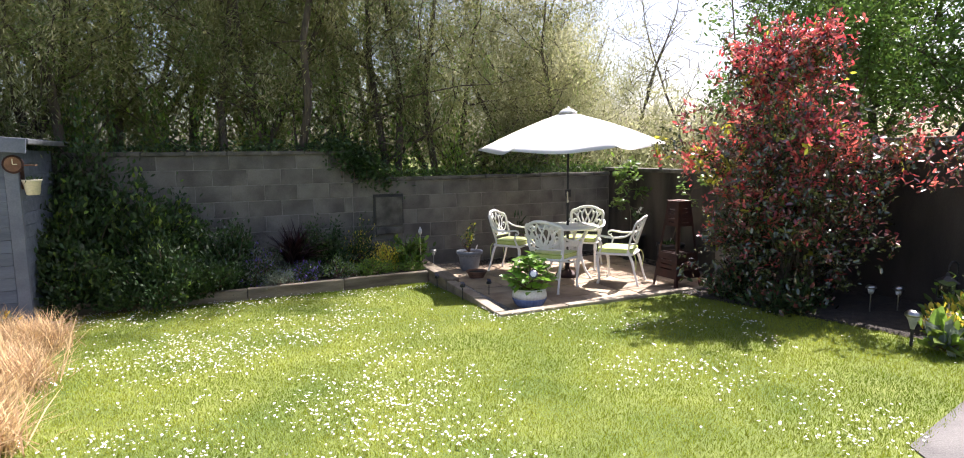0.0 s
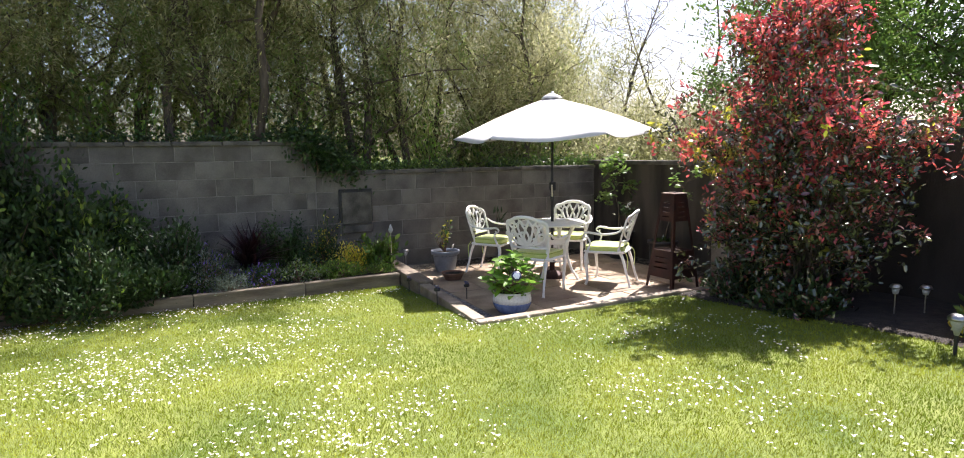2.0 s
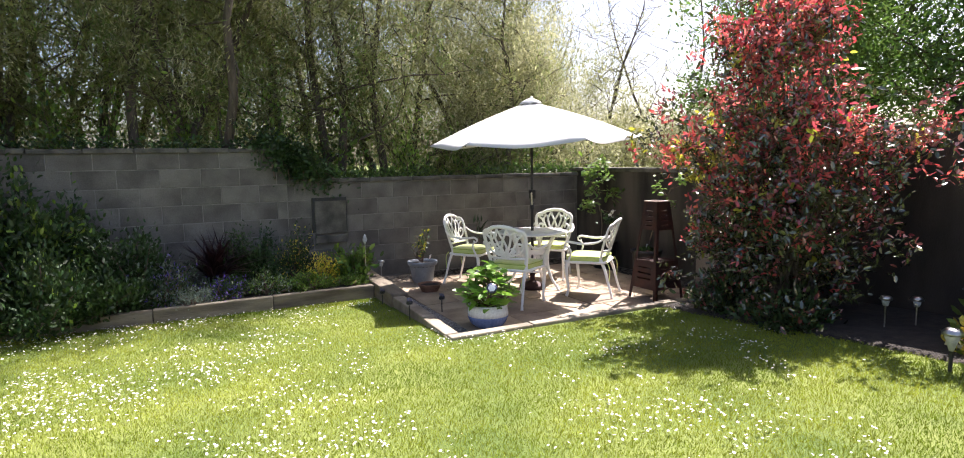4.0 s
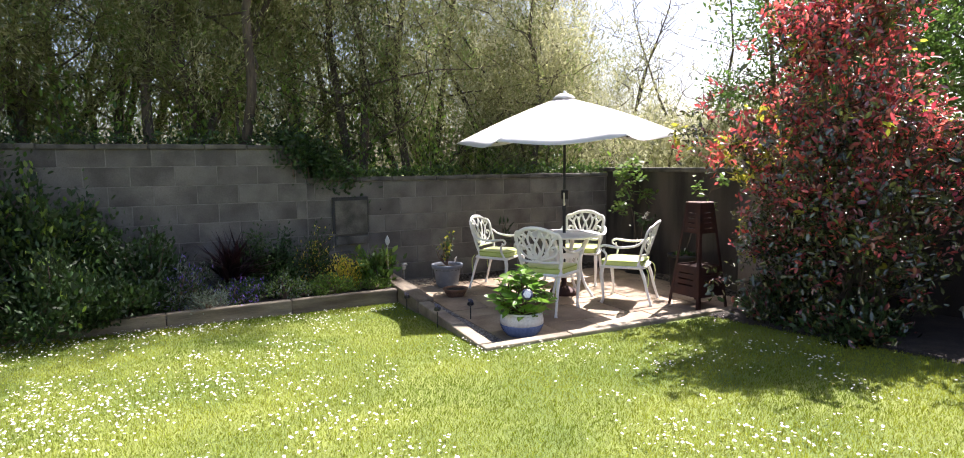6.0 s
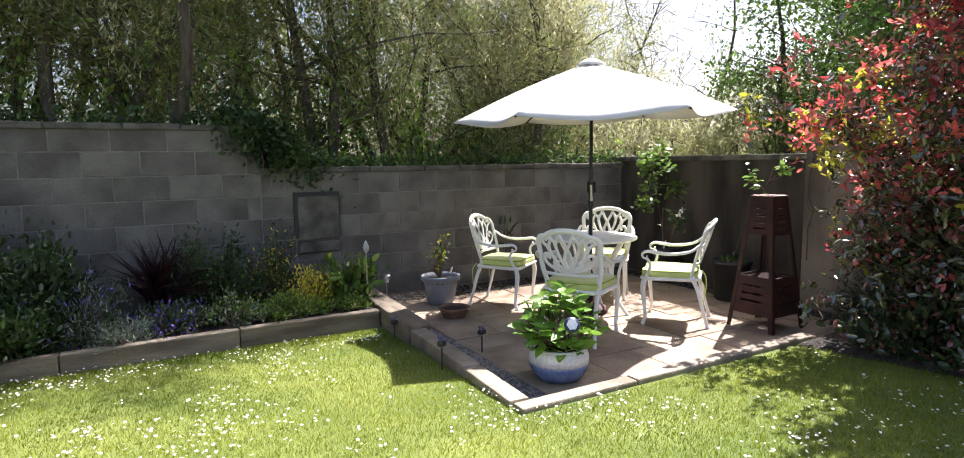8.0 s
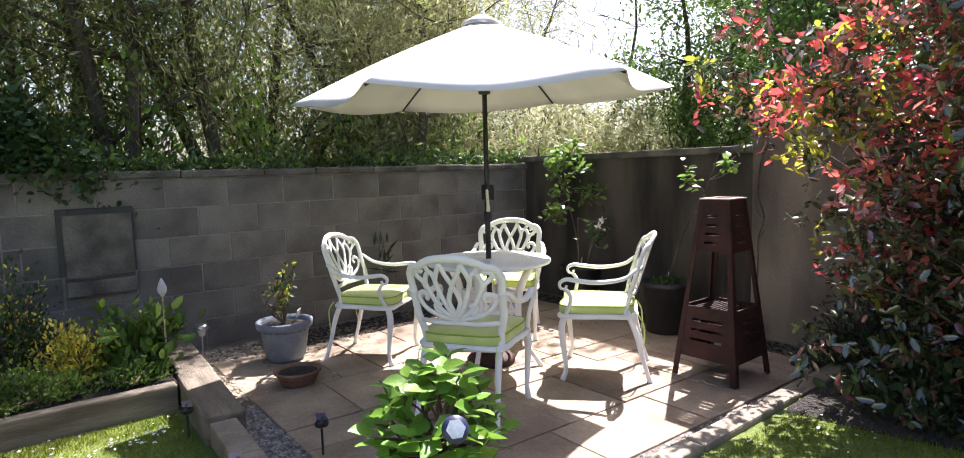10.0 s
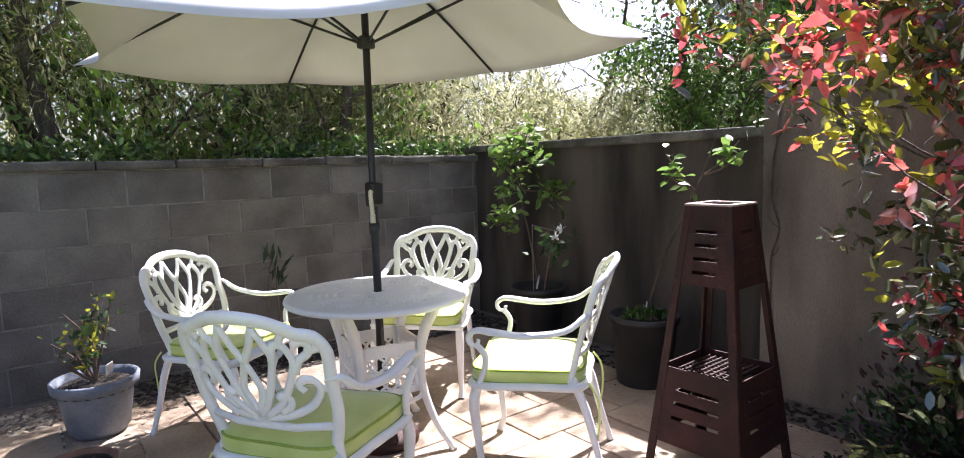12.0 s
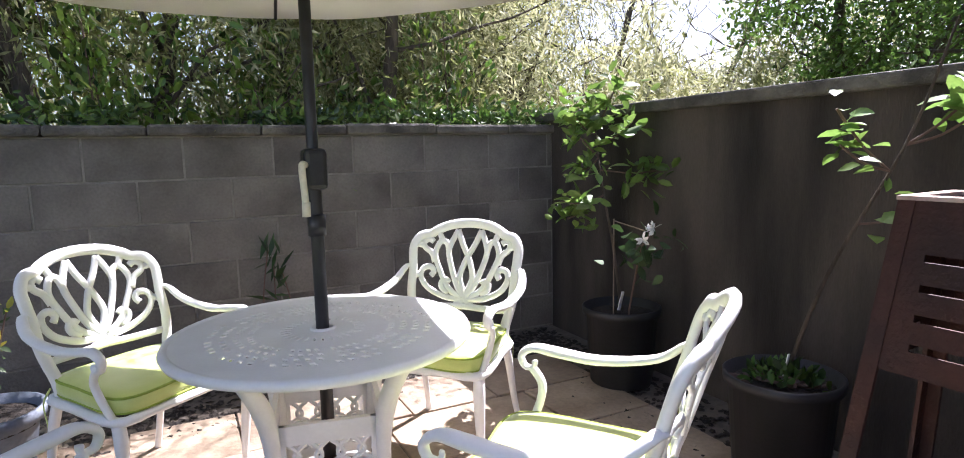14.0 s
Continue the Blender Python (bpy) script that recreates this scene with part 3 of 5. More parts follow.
for i, col in enumerate(rows):
    nxt = rows[(i + 1) % len(rows)]
    bm.faces.new((cent, col[0], nxt[0]))
    for a in range(11):
        bm.faces.new((col[a], col[a + 1], nxt[a + 1], nxt[a]))
bmesh.ops.recalc_face_normals(bm, faces=bm.faces)
bmesh.ops.transform(bm, matrix=TILT_M, verts=bm.verts)
can = part("canopy", bm, M["canvas"], para, smooth=True)
sol = can.modifiers.new("cloth", "SOLIDIFY")
sol.thickness = 0.002
bm = bmesh.new()
cap = []
for q, z in ((0.0, 0.448), (0.04, 0.444), (0.10, 0.415), (0.135, 0.388)):
    cap.append([bm.verts.new((q * (1 - 0.06 * (j % 4 == 2)) * math.cos(radians(25 + 15 * j)), q * math.sin(radians(25 + 15 * j)), z - (0.012 * (j % 4 == 2) if q > 0.1 else 0))) for j in range(24)])
for a, b in zip(cap, cap[1:]):
    for j in range(24):
        bm.faces.new((a[j], b[j], b[(j + 1) % 24], a[(j + 1) % 24]))
bmesh.ops.remove_doubles(bm, verts=bm.verts, dist=0.0005)
bmesh.ops.transform(bm, matrix=TILT_M, verts=bm.verts)
vent = part("vent_cap", bm, M["canvas"], can, smooth=True)
sol = vent.modifiers.new("cloth", "SOLIDIFY")
sol.thickness = 0.002
part("hub", lathe(bmesh.new(), [(0.02, 1.845), (0.04, 1.85), (0.042, 1.885), (0.03, 1.90), (0.02, 1.905)], 16), M["black"], para, smooth=True)
part("finial", lathe(bmesh.new(), [(0.02, 2.26), (0.022, 2.368), (0.016, 2.385), (0.004, 2.39)], 12), M["tag"], para, smooth=True)
for k in range(6):
    a = radians(25 + 60 * k)
    c, s = math.cos(a), math.sin(a)
    pts = [TILT_M @ Vector((c * RT * q, s * RT * q, HT + (ZE - HT) * q + 0.03 * math.sin(math.pi * q) - 0.014)) for q in (0.03, 0.3, 0.6, 0.99)]
    rib = part("rib", sweep(bmesh.new(), smooth_path(pts, 3), 0.0075, 6), M["black"], para)
    st = [Vector((c * 0.035, s * 0.035, 1.875)), TILT_M @ Vector((c * RT * 0.47, s * RT * 0.47, HT + (ZE - HT) * 0.47 + 0.012))]
    part("strut", sweep(bmesh.new(), st, 0.0065, 6), M["black"], rib)
crank = part("crank_box", bx(-0.032, 0.032, -0.045, 0.03, 1.13, 1.245, bevel=0.014), M["black"], para)
ca = pose(0, 0, 0, 0, 0, -38)
bm = bmesh.new()
sweep(bm, smooth_path([(0, -0.045, 1.2), (0, -0.066, 1.2), (0.002, -0.068, 1.16), (0.006, -0.067, 1.09)], 4), 0.010, 8)
sweep(bm, [(0.006, -0.066, 1.10), (0.006, -0.068, 1.06)], 0.012, 8)
bmesh.ops.transform(bm, matrix=ca, verts=bm.verts)
part("crank_handle", bm, M["cream"], crank, "cream crank handle", smooth=True)
part("joint_collar", lathe(bmesh.new(), [(0.02, 1.0), (0.026, 1.0), (0.026, 1.06), (0.02, 1.06)], 16), M["black"], para, smooth=True)


# ---- patio heater tower ----
def make_chiminea():
    t = thing("chiminea", pose(5.12, 6.69, 0.002, 0, 0, 2), "rust brown steel tower chiminea with slotted panels", "chiminea")
    H = 1.12

    def w(z):
        return 0.215 - (0.215 - 0.098) * z / H

    def panel(z0, z1, k, slots):
        """One tapered sheet on side k; slots are (z, height, half width)."""
        bm = bmesh.new()
        cuts = sorted({z0, z1, *[s[0] for s in slots], *[s[0] + s[1] for s in slots]})
        for a, b in zip(cuts, cuts[1:]):
            hole = [s for s in slots if abs(s[0] - a) < 1e-6]
            h = slots[0][2]
            for u0, u1 in ((-1, -h), (h, 1)) if hole else ((-1, -h), (-h, h), (h, 1)):
                bm.faces.new([bm.verts.new((w(z), u * w(z), z)) for u, z in ((u0, a), (u1, a), (u1, b), (u0, b))])
        bmesh.ops.remove_doubles(bm, verts=bm.verts, dist=0.0005)
        ext = bmesh.ops.extrude_face_region(bm, geom=bm.faces[:])
        bmesh.ops.translate(bm, vec=(-0.005, 0, 0), verts=[g for g in ext["geom"] if isinstance(g, bmesh.types.BMVert)])
        bmesh.ops.recalc_face_normals(bm, faces=bm.faces)
        bmesh.ops.transform(bm, matrix=pose(0, 0, 0, 0, 0, 90 * k), verts=bm.verts)
        return bm

    for k in range(4):
        part("hood_panel", panel(0.80, H, k, [(0.845 + 0.055 * i, 0.014, 0.42) for i in range(4)]), M["rust"], t)
        part("firebox_panel", panel(0.13, 0.45, k, [(0.235 + 0.062 * i, 0.016, 0.55) for i in range(3)]), M["rust"], t)
        a = math.pi / 4 + k * math.pi / 2
        bm = bmesh.new()
        lo, hi = Vector((math.copysign(w(0), math.cos(a)), math.copysign(w(0), math.sin(a)), 0)), Vector((math.copysign(w(H), math.cos(a)), math.copysign(w(H), math.sin(a)), H))
        for ax in (0, 1):
            vs = []
            for p, z in ((lo, 0), (hi, H)):
                i1 = p.copy()
                i1[ax] -= math.copysign(0.035 if z == 0 else 0.028, p[ax])
                n = Vector((0, 0, 0))
                n[1 - ax] = -math.copysign(0.006, p[1 - ax])
                out = Vector((0, 0, 0))
                out[1 - ax] = math.copysign(0.003, p[1 - ax])
                vs += [p + out, i1 + out, i1 + n, p + n]
            vv = [bm.verts.new(q) for q in vs]
            for f in ((0, 1, 5, 4), (1, 2, 6, 5), (2, 3, 7, 6), (3, 0, 4, 7), (0, 3, 2, 1), (4, 5, 6, 7)):
                bm.faces.new([vv[i] for i in f])
        bmesh.ops.recalc_face_normals(bm, faces=bm.faces)
        part("corner_post", bm, M["rust"], t)
    s = w(H) + 0.004
    for k in range(4):
        part("top_rim", box(bmesh.new(), s - 0.028, s, -s, s - 0.028, H, H + 0.008, m=pose(0, 0, 0, 0, 0, 90 * k)), M["rustedge"], t, "worn pale steel rim")
    s = w(0.42)
    part("fire_tray", bx(-s + 0.01, s - 0.01, -s + 0.01, s - 0.01, 0.37, 0.376), M["rust"], t)
    bm = bmesh.new()
    for i in range(9):
        q = -0.11 + i * 0.0275
        sweep(bm, [(q, -0.12, 0.43), (q, 0.12, 0.43)], 0.004, 6)
        sweep(bm, [(-0.12, q, 0.438), (0.12, q, 0.438)], 0.004, 6)
    part("grate", bm, M["rust"], t)
    return t


make_chiminea()


# ---- pots and plants ----
def leaf_mesh(name, material, length, width=1.0, fold=1.0):
    tv, faces = LEAF
    me = bpy.data.meshes.new(name)
    pts = [(0, 0, 0), (0.12, 0.09, 0.03), (0.35, 0.23, 0.06), (0.65, 0.2, 0.04), (0.88, 0.09, -0.03), (1, 0, -0.1),
           (0.88, -0.09, -0.03), (0.65, -0.2, 0.04), (0.35, -0.23, 0.06), (0.12, -0.09, 0.03), (0.35, 0, 0.0), (0.65, 0, -0.02)]
    me.from_pydata([(x * length, y * length * width, z * length * fold) for x, y, z in pts], [],
                   [(0, 10, 2, 1), (10, 11, 3, 2), (11, 5, 4, 3), (0, 9, 8, 10), (10, 8, 7, 11), (11, 7, 6, 5)])
    me.materials.append(material)
    me.polygons.foreach_set("use_smooth", [True] * 6)
    return me


def leaves_of(parent, me, pos, direction, sizes, spin):
    """Single leaves as parts."""
    rot = frames_of(direction, spin)
    for p, r, s in zip(pos, rot, sizes):
        ob = new("leaf", me)
        ob.parent = parent
        ob.matrix_basis = Matrix.Translation(p) @ Matrix(r.tolist()).to_4x4() @ Matrix.Scale(float(s), 4)


def pot(name, loc, profile, material, label, seg=32, soil_r=0.0, soil_z=0.0):
    t = thing(name, pose(*loc), label, "plant pot")
    part("pot_wall", lathe(bmesh.new(), profile, seg), material, t, smooth=True)
    part("compost", lathe(bmesh.new(), [(soil_r, soil_z - 0.03), (soil_r, soil_z), (soil_r * 0.5, soil_z + 0.012), (0.01, soil_z + 0.015)], 20), M["soil"], t)
    return t


def stems(bm, base, tips, r0, r1, bend=0.05):
    for tip in tips:
        b, e = Vector(base), Vector(tip)
        mid = b.lerp(e, 0.5) + Vector((rng.normal() * bend, rng.normal() * bend, bend * 0.5))
        path = smooth_path([b, mid, e], 4)
        sweep(bm, path, [r0 + (r1 - r0) * i / (len(path) - 1) for i in range(len(path))], 6)
    return bm


grey = pot("plant_pot", (3.09, 8.94, 0.0), [(0.118, 0), (0.128, 0.02), (0.14, 0.03), (0.17, 0.225), (0.176, 0.24), (0.196, 0.245), (0.202, 0.29), (0.188, 0.294), (0.168, 0.245), (0.12, 0.05), (0.02, 0.04)],
           M["greypot"], "grey blue plastic pot with a moulded rim", soil_r=0.172, soil_z=0.255)
sh = thing("young_shrub", pose(3.09, 8.94, 0.26), "small bronze tipped shrub with plant tags in a grey pot", "shrub")
tips = [(rng.normal() * 0.085, rng.normal() * 0.085, 0.17 + 0.22 * i / 8) for i in range(9)] + [(-0.17, -0.02, 0.24), (0.06, 0.02, 0.46), (0.10, 0.03, 0.40)]
part("stem", stems(bmesh.new(), (0, 0, 0), tips, 0.006, 0.003), M["twig"], sh)
src = np.array(tips)[rng.integers(0, len(tips), 150)] * rng.uniform(0.55, 1.05, (150, 1)) + rng.normal(size=(150, 3)) * 0.022
leaves_of(sh, leaf_mesh("bronze_leaf", M["photy"], 0.045), src[:60], unit(60, 0.6), rng.uniform(0.7, 1.2, 60), rng.uniform(0, 6, 60))
leaves_of(sh, leaf_mesh("green_leaf", M["shrub"], 0.045), src[60:], unit(90, 0.6), rng.uniform(0.7, 1.2, 90), rng.uniform(0, 6, 90))
part("plant_tag", box(bmesh.new(), 0.09, 0.094, -0.02, 0.02, 0.13, 0.20, m=pose(0, 0, 0, 20, 25, -50)), M["tag"], sh, "white plant tag")
part("plant_tag", box(bmesh.new(), 0.06, 0.063, -0.03, 0.03, 0.27, 0.33, m=pose(0, 0, 0, 10, 0, -60)), M["ivy"], sh, "printed green plant tag")

pot("bowl", (2.96, 8.36, 0.0), [(0.10, 0), (0.11, 0.02), (0.14, 0.08), (0.15, 0.085), (0.15, 0.098), (0.136, 0.098), (0.118, 0.06), (0.02, 0.05)],
    M["terracotta"], "shallow weathered terracotta bowl on the flags", soil_r=0.126, soil_z=0.078)

BX, BY = 2.86, 6.56
blue = thing("glazed_pot", pose(BX, BY, 0.002), "ribbed pot glazed white above and blue below", "plant pot")
prof = [(0.105, 0), (0.125, 0.01), (0.155, 0.05), (0.17, 0.09), (0.172, 0.105)]
prof2 = [(0.172, 0.105), (0.172, 0.14), (0.163, 0.175), (0.158, 0.185), (0.168, 0.19), (0.17, 0.2), (0.158, 0.205), (0.14, 0.17), (0.02, 0.16)]
prof, prof2 = [(r * 1.15, z * 1.12) for r, z in prof], [(r * 1.15, z * 1.12) for r, z in prof2]
part("lower_body", lathe(bmesh.new(), prof, 128, 0.012, 32), M["glaze_b"], blue, "blue glazed lower body", smooth=True)
part("upper_body", lathe(bmesh.new(), prof2, 128, 0.012, 32), M["glaze_w"], blue, "pale glazed upper body", smooth=True)
part("compost", lathe(bmesh.new(), [(0.16, 0.17), (0.16, 0.20), (0.01, 0.21)], 24), M["soil"], blue)
hy = thing("hydrangea", pose(BX, BY, 0.19) @ Matrix.Diagonal((1.1, 1.1, 1.06, 1)), "leafy bright green hydrangea in a glazed pot", "plant")
tips = [(0.215 * math.cos(a) * q, 0.215 * math.sin(a) * q, 0.17 + 0.20 * (1 - q * q) + rng.normal() * 0.025) for q, n in ((0.15, 3), (0.5, 7), (0.8, 10), (1.02, 13)) for a in np.linspace(0, 6.28, n, endpoint=False) + q * 3]
tips += [(0.17 * math.cos(a), 0.17 * math.sin(a), 0.085 + rng.normal() * 0.015) for a in np.linspace(0, 6.28, 9, endpoint=False)]
part("stem", stems(bmesh.new(), (0, 0, 0), tips, 0.006, 0.004, 0.03), M["twig"], hy)
pos, dirs = [], []
for t in tips:
    for lev, n in ((0.0, 4), (-0.04, 4)):
        for a in np.linspace(0, 6.28, n, endpoint=False) + rng.uniform(0, 6):
            pos.append((t[0] + rng.normal() * 0.014, t[1] + rng.normal() * 0.014, t[2] + lev + rng.normal() * 0.012))
            dirs.append((math.cos(a), math.sin(a), 0.25 + lev * 6 + rng.normal() * 0.35))
pos, dirs = np.array(pos), np.array(dirs)
keep = rng.permutation(len(pos))[:300]
leaves_of(hy, leaf_mesh("hydrangea_leaf", M["hydr"], 0.088, 1.3), pos[keep], dirs[keep], rng.uniform(0.6, 1.25, len(keep)), rng.normal(size=len(keep)) * 0.5)
sd = thing("solar_disc", pose(BX - 0.10, BY - 0.25, 0.09), "round pale solar disc on a thin stake by the pot", "solar light")
part("stake", sweep(bmesh.new(), [(0.05, 0.13, 0.10), (0.03, 0.06, 0.22), (0.01, 0, 0.33)], 0.004, 6), M["black"], sd)
bm = lathe(bmesh.new(), [(0.046, -0.008), (0.05, 0), (0.046, 0.008)], 24)
bmesh.ops.transform(bm, matrix=pose(0.01, -0.012, 0.345, 62, 0, -20), verts=bm.verts)
part("ring", bm, M["navy"], sd, smooth=True)
bm = lathe(bmesh.new(), [(0.036, 0.007), (0.036, 0.0105), (0.01, 0.011)], 6)
bmesh.ops.transform(bm, matrix=pose(0.01, -0.012, 0.345, 62, 0, -20), verts=bm.verts)
part("solar_cell", bm, M["solar"], sd, "pale solar cell")

TUB = [(0.152, 0), (0.16, 0.01), (0.186, 0.37), (0.202, 0.375), (0.206, 0.41), (0.195, 0.415), (0.177, 0.35), (0.02, 0.34)]


def sapling(loc, height, lean_to, n_leaf, size, label, label_pot, spread, extra=0):
    pot("plant_tub", loc, TUB, M["blackpot"], label_pot, soil_r=0.18, soil_z=0.37)
    t = thing("sapling", pose(loc[0], loc[1], loc[2] + 0.37), label, "sapling")
    trunk = smooth_path([(0, 0, 0), (lean_to[0] * 0.3, lean_to[1] * 0.3, height * 0.35), (lean_to[0] * 0.75, lean_to[1] * 0.75, height * 0.7), (lean_to[0], lean_to[1], height)], 5)
    part("trunk", sweep(bmesh.new(), trunk, [0.0085 - 0.005 * i / (len(trunk) - 1) for i in range(len(trunk))], 8), M["bark"], t)
    pos, dirs = [], []
    for u, side, up in spread:
        b = trunk[int(u * (len(trunk) - 1))]
        e = b + Vector((side[0], side[1], up))
        part("twig", sweep(bmesh.new(), smooth_path([b, b.lerp(e, 0.5) + Vector((0, 0, -0.02)), e], 4), 0.0045, 6), M["twig"], t)
        for i in range(n_leaf // len(spread)):
            f = rng.uniform(0.5, 1.05)
            p = b.lerp(e, f)
            pos.append((p.x + rng.normal() * 0.03, p.y + rng.normal() * 0.03, p.z + rng.normal() * 0.035))
            dirs.append((rng.normal(), rng.normal(), rng.normal() * 0.5 + 0.1))
    leaves_of(t, leaf_mesh("fruit_leaf", M["apple"], size, 1.2), np.array(pos), np.array(dirs), rng.uniform(0.6, 1.2, len(pos)), rng.normal(size=len(pos)) * 0.6)
    part("plant_tag", box(bmesh.new(), -0.014, 0.014, -0.002, 0.002, 0.03, 0.13, m=pose(-0.05, -0.03, 0.0, 8, 12, 25)), M["tag"], t, "white plant tag")
    if extra:
        k = rng.integers(0, len(pos), extra)
        p = np.array(pos)[k] + rng.normal(size=(extra, 3)) * 0.06
        me = scatter("foliage", LEAF, p, frames_of(unit(extra), rng.uniform(0, 6, extra)), rng.uniform(0.05, 0.095, extra), [M["apple"], M["broad"]], rng.integers(0, 2, extra))
        tagged(part("foliage", me, None, t), kind="stuff")
    return t


sapling((5.73, 7.54, -0.005), 1.22, (0.13, -0.42), 55, 0.085, "thin leaning fruit sapling with fresh leaves in a black tub", "large black plastic tub beside the rendered wall",
        [(0.66, (-0.13, 0.10), 0.20), (0.66, (-0.13, 0.10), 0.10), (0.68, (0.12, -0.14), 0.18), (0.68, (0.12, -0.14), 0.10), (0.5, (0.08, -0.14), 0.07)])
sapling((5.86, 8.6, -0.005), 0.98, (-0.02, 0.2), 170, 0.10, "bushy fruit sapling with drooping leafy twigs in the wall corner", "black plastic tub in the shaded wall corner",
        [(0.95, (-0.18, -0.05), 0.10), (0.9, (0.16, -0.10), 0.12), (0.8, (-0.16, -0.08), -0.06), (0.95, (0.05, 0.1), 0.2), (0.85, (-0.2, 0.0), 0.22),
         (0.62, (-0.24, -0.04), -0.03), (0.75, (0.3, -0.2), 0.0), (1.0, (0.1, -0.05), 0.22), (0.6, (-0.2, 0.05), -0.12)], 130)


# white-flowered twig and its cane in the corner tub
wf = thing("flowering_twig", pose(5.86, 8.6, 0.36), "slender twig with white blossoms and dark leaves in the corner tub", "plant")
twig = smooth_path([(-0.04, -0.1, 0.0), (-0.08, -0.2, 0.25), (-0.15, -0.33, 0.42), (-0.21, -0.45, 0.5)], 5)
part("stem", sweep(bmesh.new(), twig, 0.005, 6), M["twig"], wf)
n = 46
p = np.array([twig[i] for i in rng.integers(9, len(twig), n)]) + rng.normal(size=(n, 3)) * np.array([0.06, 0.06, 0.05]) - np.array([0, 0, 0.04])
leaves_of(wf, leaf_mesh("dark_leaf", M["shrub"], 0.085, 1.1), p, unit(n, -0.2), rng.uniform(0.6, 1.1, n), rng.uniform(0, 6, n))
for x, y, z in ((-0.2, -0.46, 0.52), (-0.235, -0.43, 0.47), (-0.17, -0.4, 0.5)):
    d = unit(7, 0.3)
    part("blossom", scatter("blossom", LEAF, np.repeat([[x, y, z]], 7, 0), frames_of(d, rng.uniform(0, 6, 7)), np.full(7, 0.04), [M["petal"]]), None, wf, "white blossom")
cane = thing("plant_cane", pose(5.86, 8.6, 0.36), "pale cane with a cross stick standing in the corner tub", "plant support")
part("upright", sweep(bmesh.new(), [(-0.1, -0.06, 0.0), (-0.1, -0.06, 0.52)], 0.0035, 6), M["sleeper"], cane)
part("cross_stick", sweep(bmesh.new(), [(-0.1, -0.06, 0.51), (-0.2, -0.42, 0.5)], 0.003, 6), M["sleeper"], cane)


# ---- trees ----
def limb_path(b, d, length, n=6, wander=0.22, lift=0.12):
    pts = [Vector(b)]
    d = Vector(d).normalized()
    for _ in range(n):
        d = (d + Vector((rng.normal() * wander, rng.normal() * wander, rng.normal() * wander * 0.6 + lift))).normalized()
        pts.append(pts[-1] + d * length / n)
    return pts


def tree(loc, height, label, leaf_mats, n_leaf, size, template=NARROW, stems_n=4, splay=0.5, cluster=0.22, low=0.25, up=0.5, r0=0.09, per=45,
         category="tree", width=1.0, bare=False, plume=0.0):
    """A many-stemmed tree: tapered trunk and limbs, and a crown of leaf sprays round the limbs."""
    t = thing("tree", pose(loc[0], loc[1], loc[2]), label, category)
    trunk, limbs, spots = bmesh.new(), bmesh.new(), []
    for s in range(stems_n):
        a = 2 * math.pi * s / stems_n + rng.normal() * 0.4
        d = (math.cos(a) * splay * width, math.sin(a) * splay * (0.55 if math.sin(a) < 0 else 1.0), 1)
        p = limb_path((math.cos(a) * 0.08, math.sin(a) * 0.08, -0.1), d, height * rng.uniform(0.8, 1.05), 9, 0.13, 0.05)
        rr = [r0 * (1 - 0.88 * i / 9) for i in range(10)]
        sweep(trunk, p, rr, 8)
        for i in range(2, 10):
            for _ in range(2):
                q = limb_path(p[i], (rng.normal() * width, rng.normal(), rng.uniform(0.1, 0.9)), height * rng.uniform(0.16, 0.34), 5, 0.3, 0.1)
                front = min(k.y for k in q) + loc[1]
                if front < 8.85 and loc[1] > 10.0 or q[-1].z < 2.7 and front < 9.98:
                    continue
                sweep(limbs, q, [rr[i] * 0.38 * (1 - 0.85 * k / 5) for k in range(6)], 5)
                for k in range(1, 6):
                    if q[k].z > height * low:
                        spots.append(q[k])
                    if bare or k > 3:
                        w = limb_path(q[k], (rng.normal(), rng.normal(), 0.5), height * 0.09, 3, 0.3, 0.1)
                        sweep(limbs, w, [0.010, 0.008, 0.006, 0.003], 4)
                        if w[-1].z > height * low:
                            spots.append(w[-1])
    part("trunk", trunk, M["bark"], t, smooth=True)
    part("branchwork", limbs, M["bark"], t, smooth=True)
    if n_leaf:
        sp = np.array(spots)
        k = int(n_leaf) // per
        cen = sp[rng.integers(0, len(sp), k)] + rng.normal(size=(k, 3)) * cluster * 0.6
        flow = unit(k, up)
        pos = np.repeat(cen, per, 0) + rng.normal(size=(k * per, 3)) * cluster * (0.32 if plume else 0.6)
        pos += np.repeat(flow, per, 0) * rng.normal(size=(k * per, 1)) * plume
        d = np.repeat(flow, per, 0) + rng.normal(size=(k * per, 3)) * (0.38 if plume else 0.6)
        which = np.repeat(rng.integers(0, len(leaf_mats), k), per)
        me = scatter("crown", template, pos, frames_of(d, rng.uniform(0, 6.28, k * per)), rng.uniform(0.6, 1.3, k * per) * size, leaf_mats, which)
        part("crown", me, None, t)
    return t


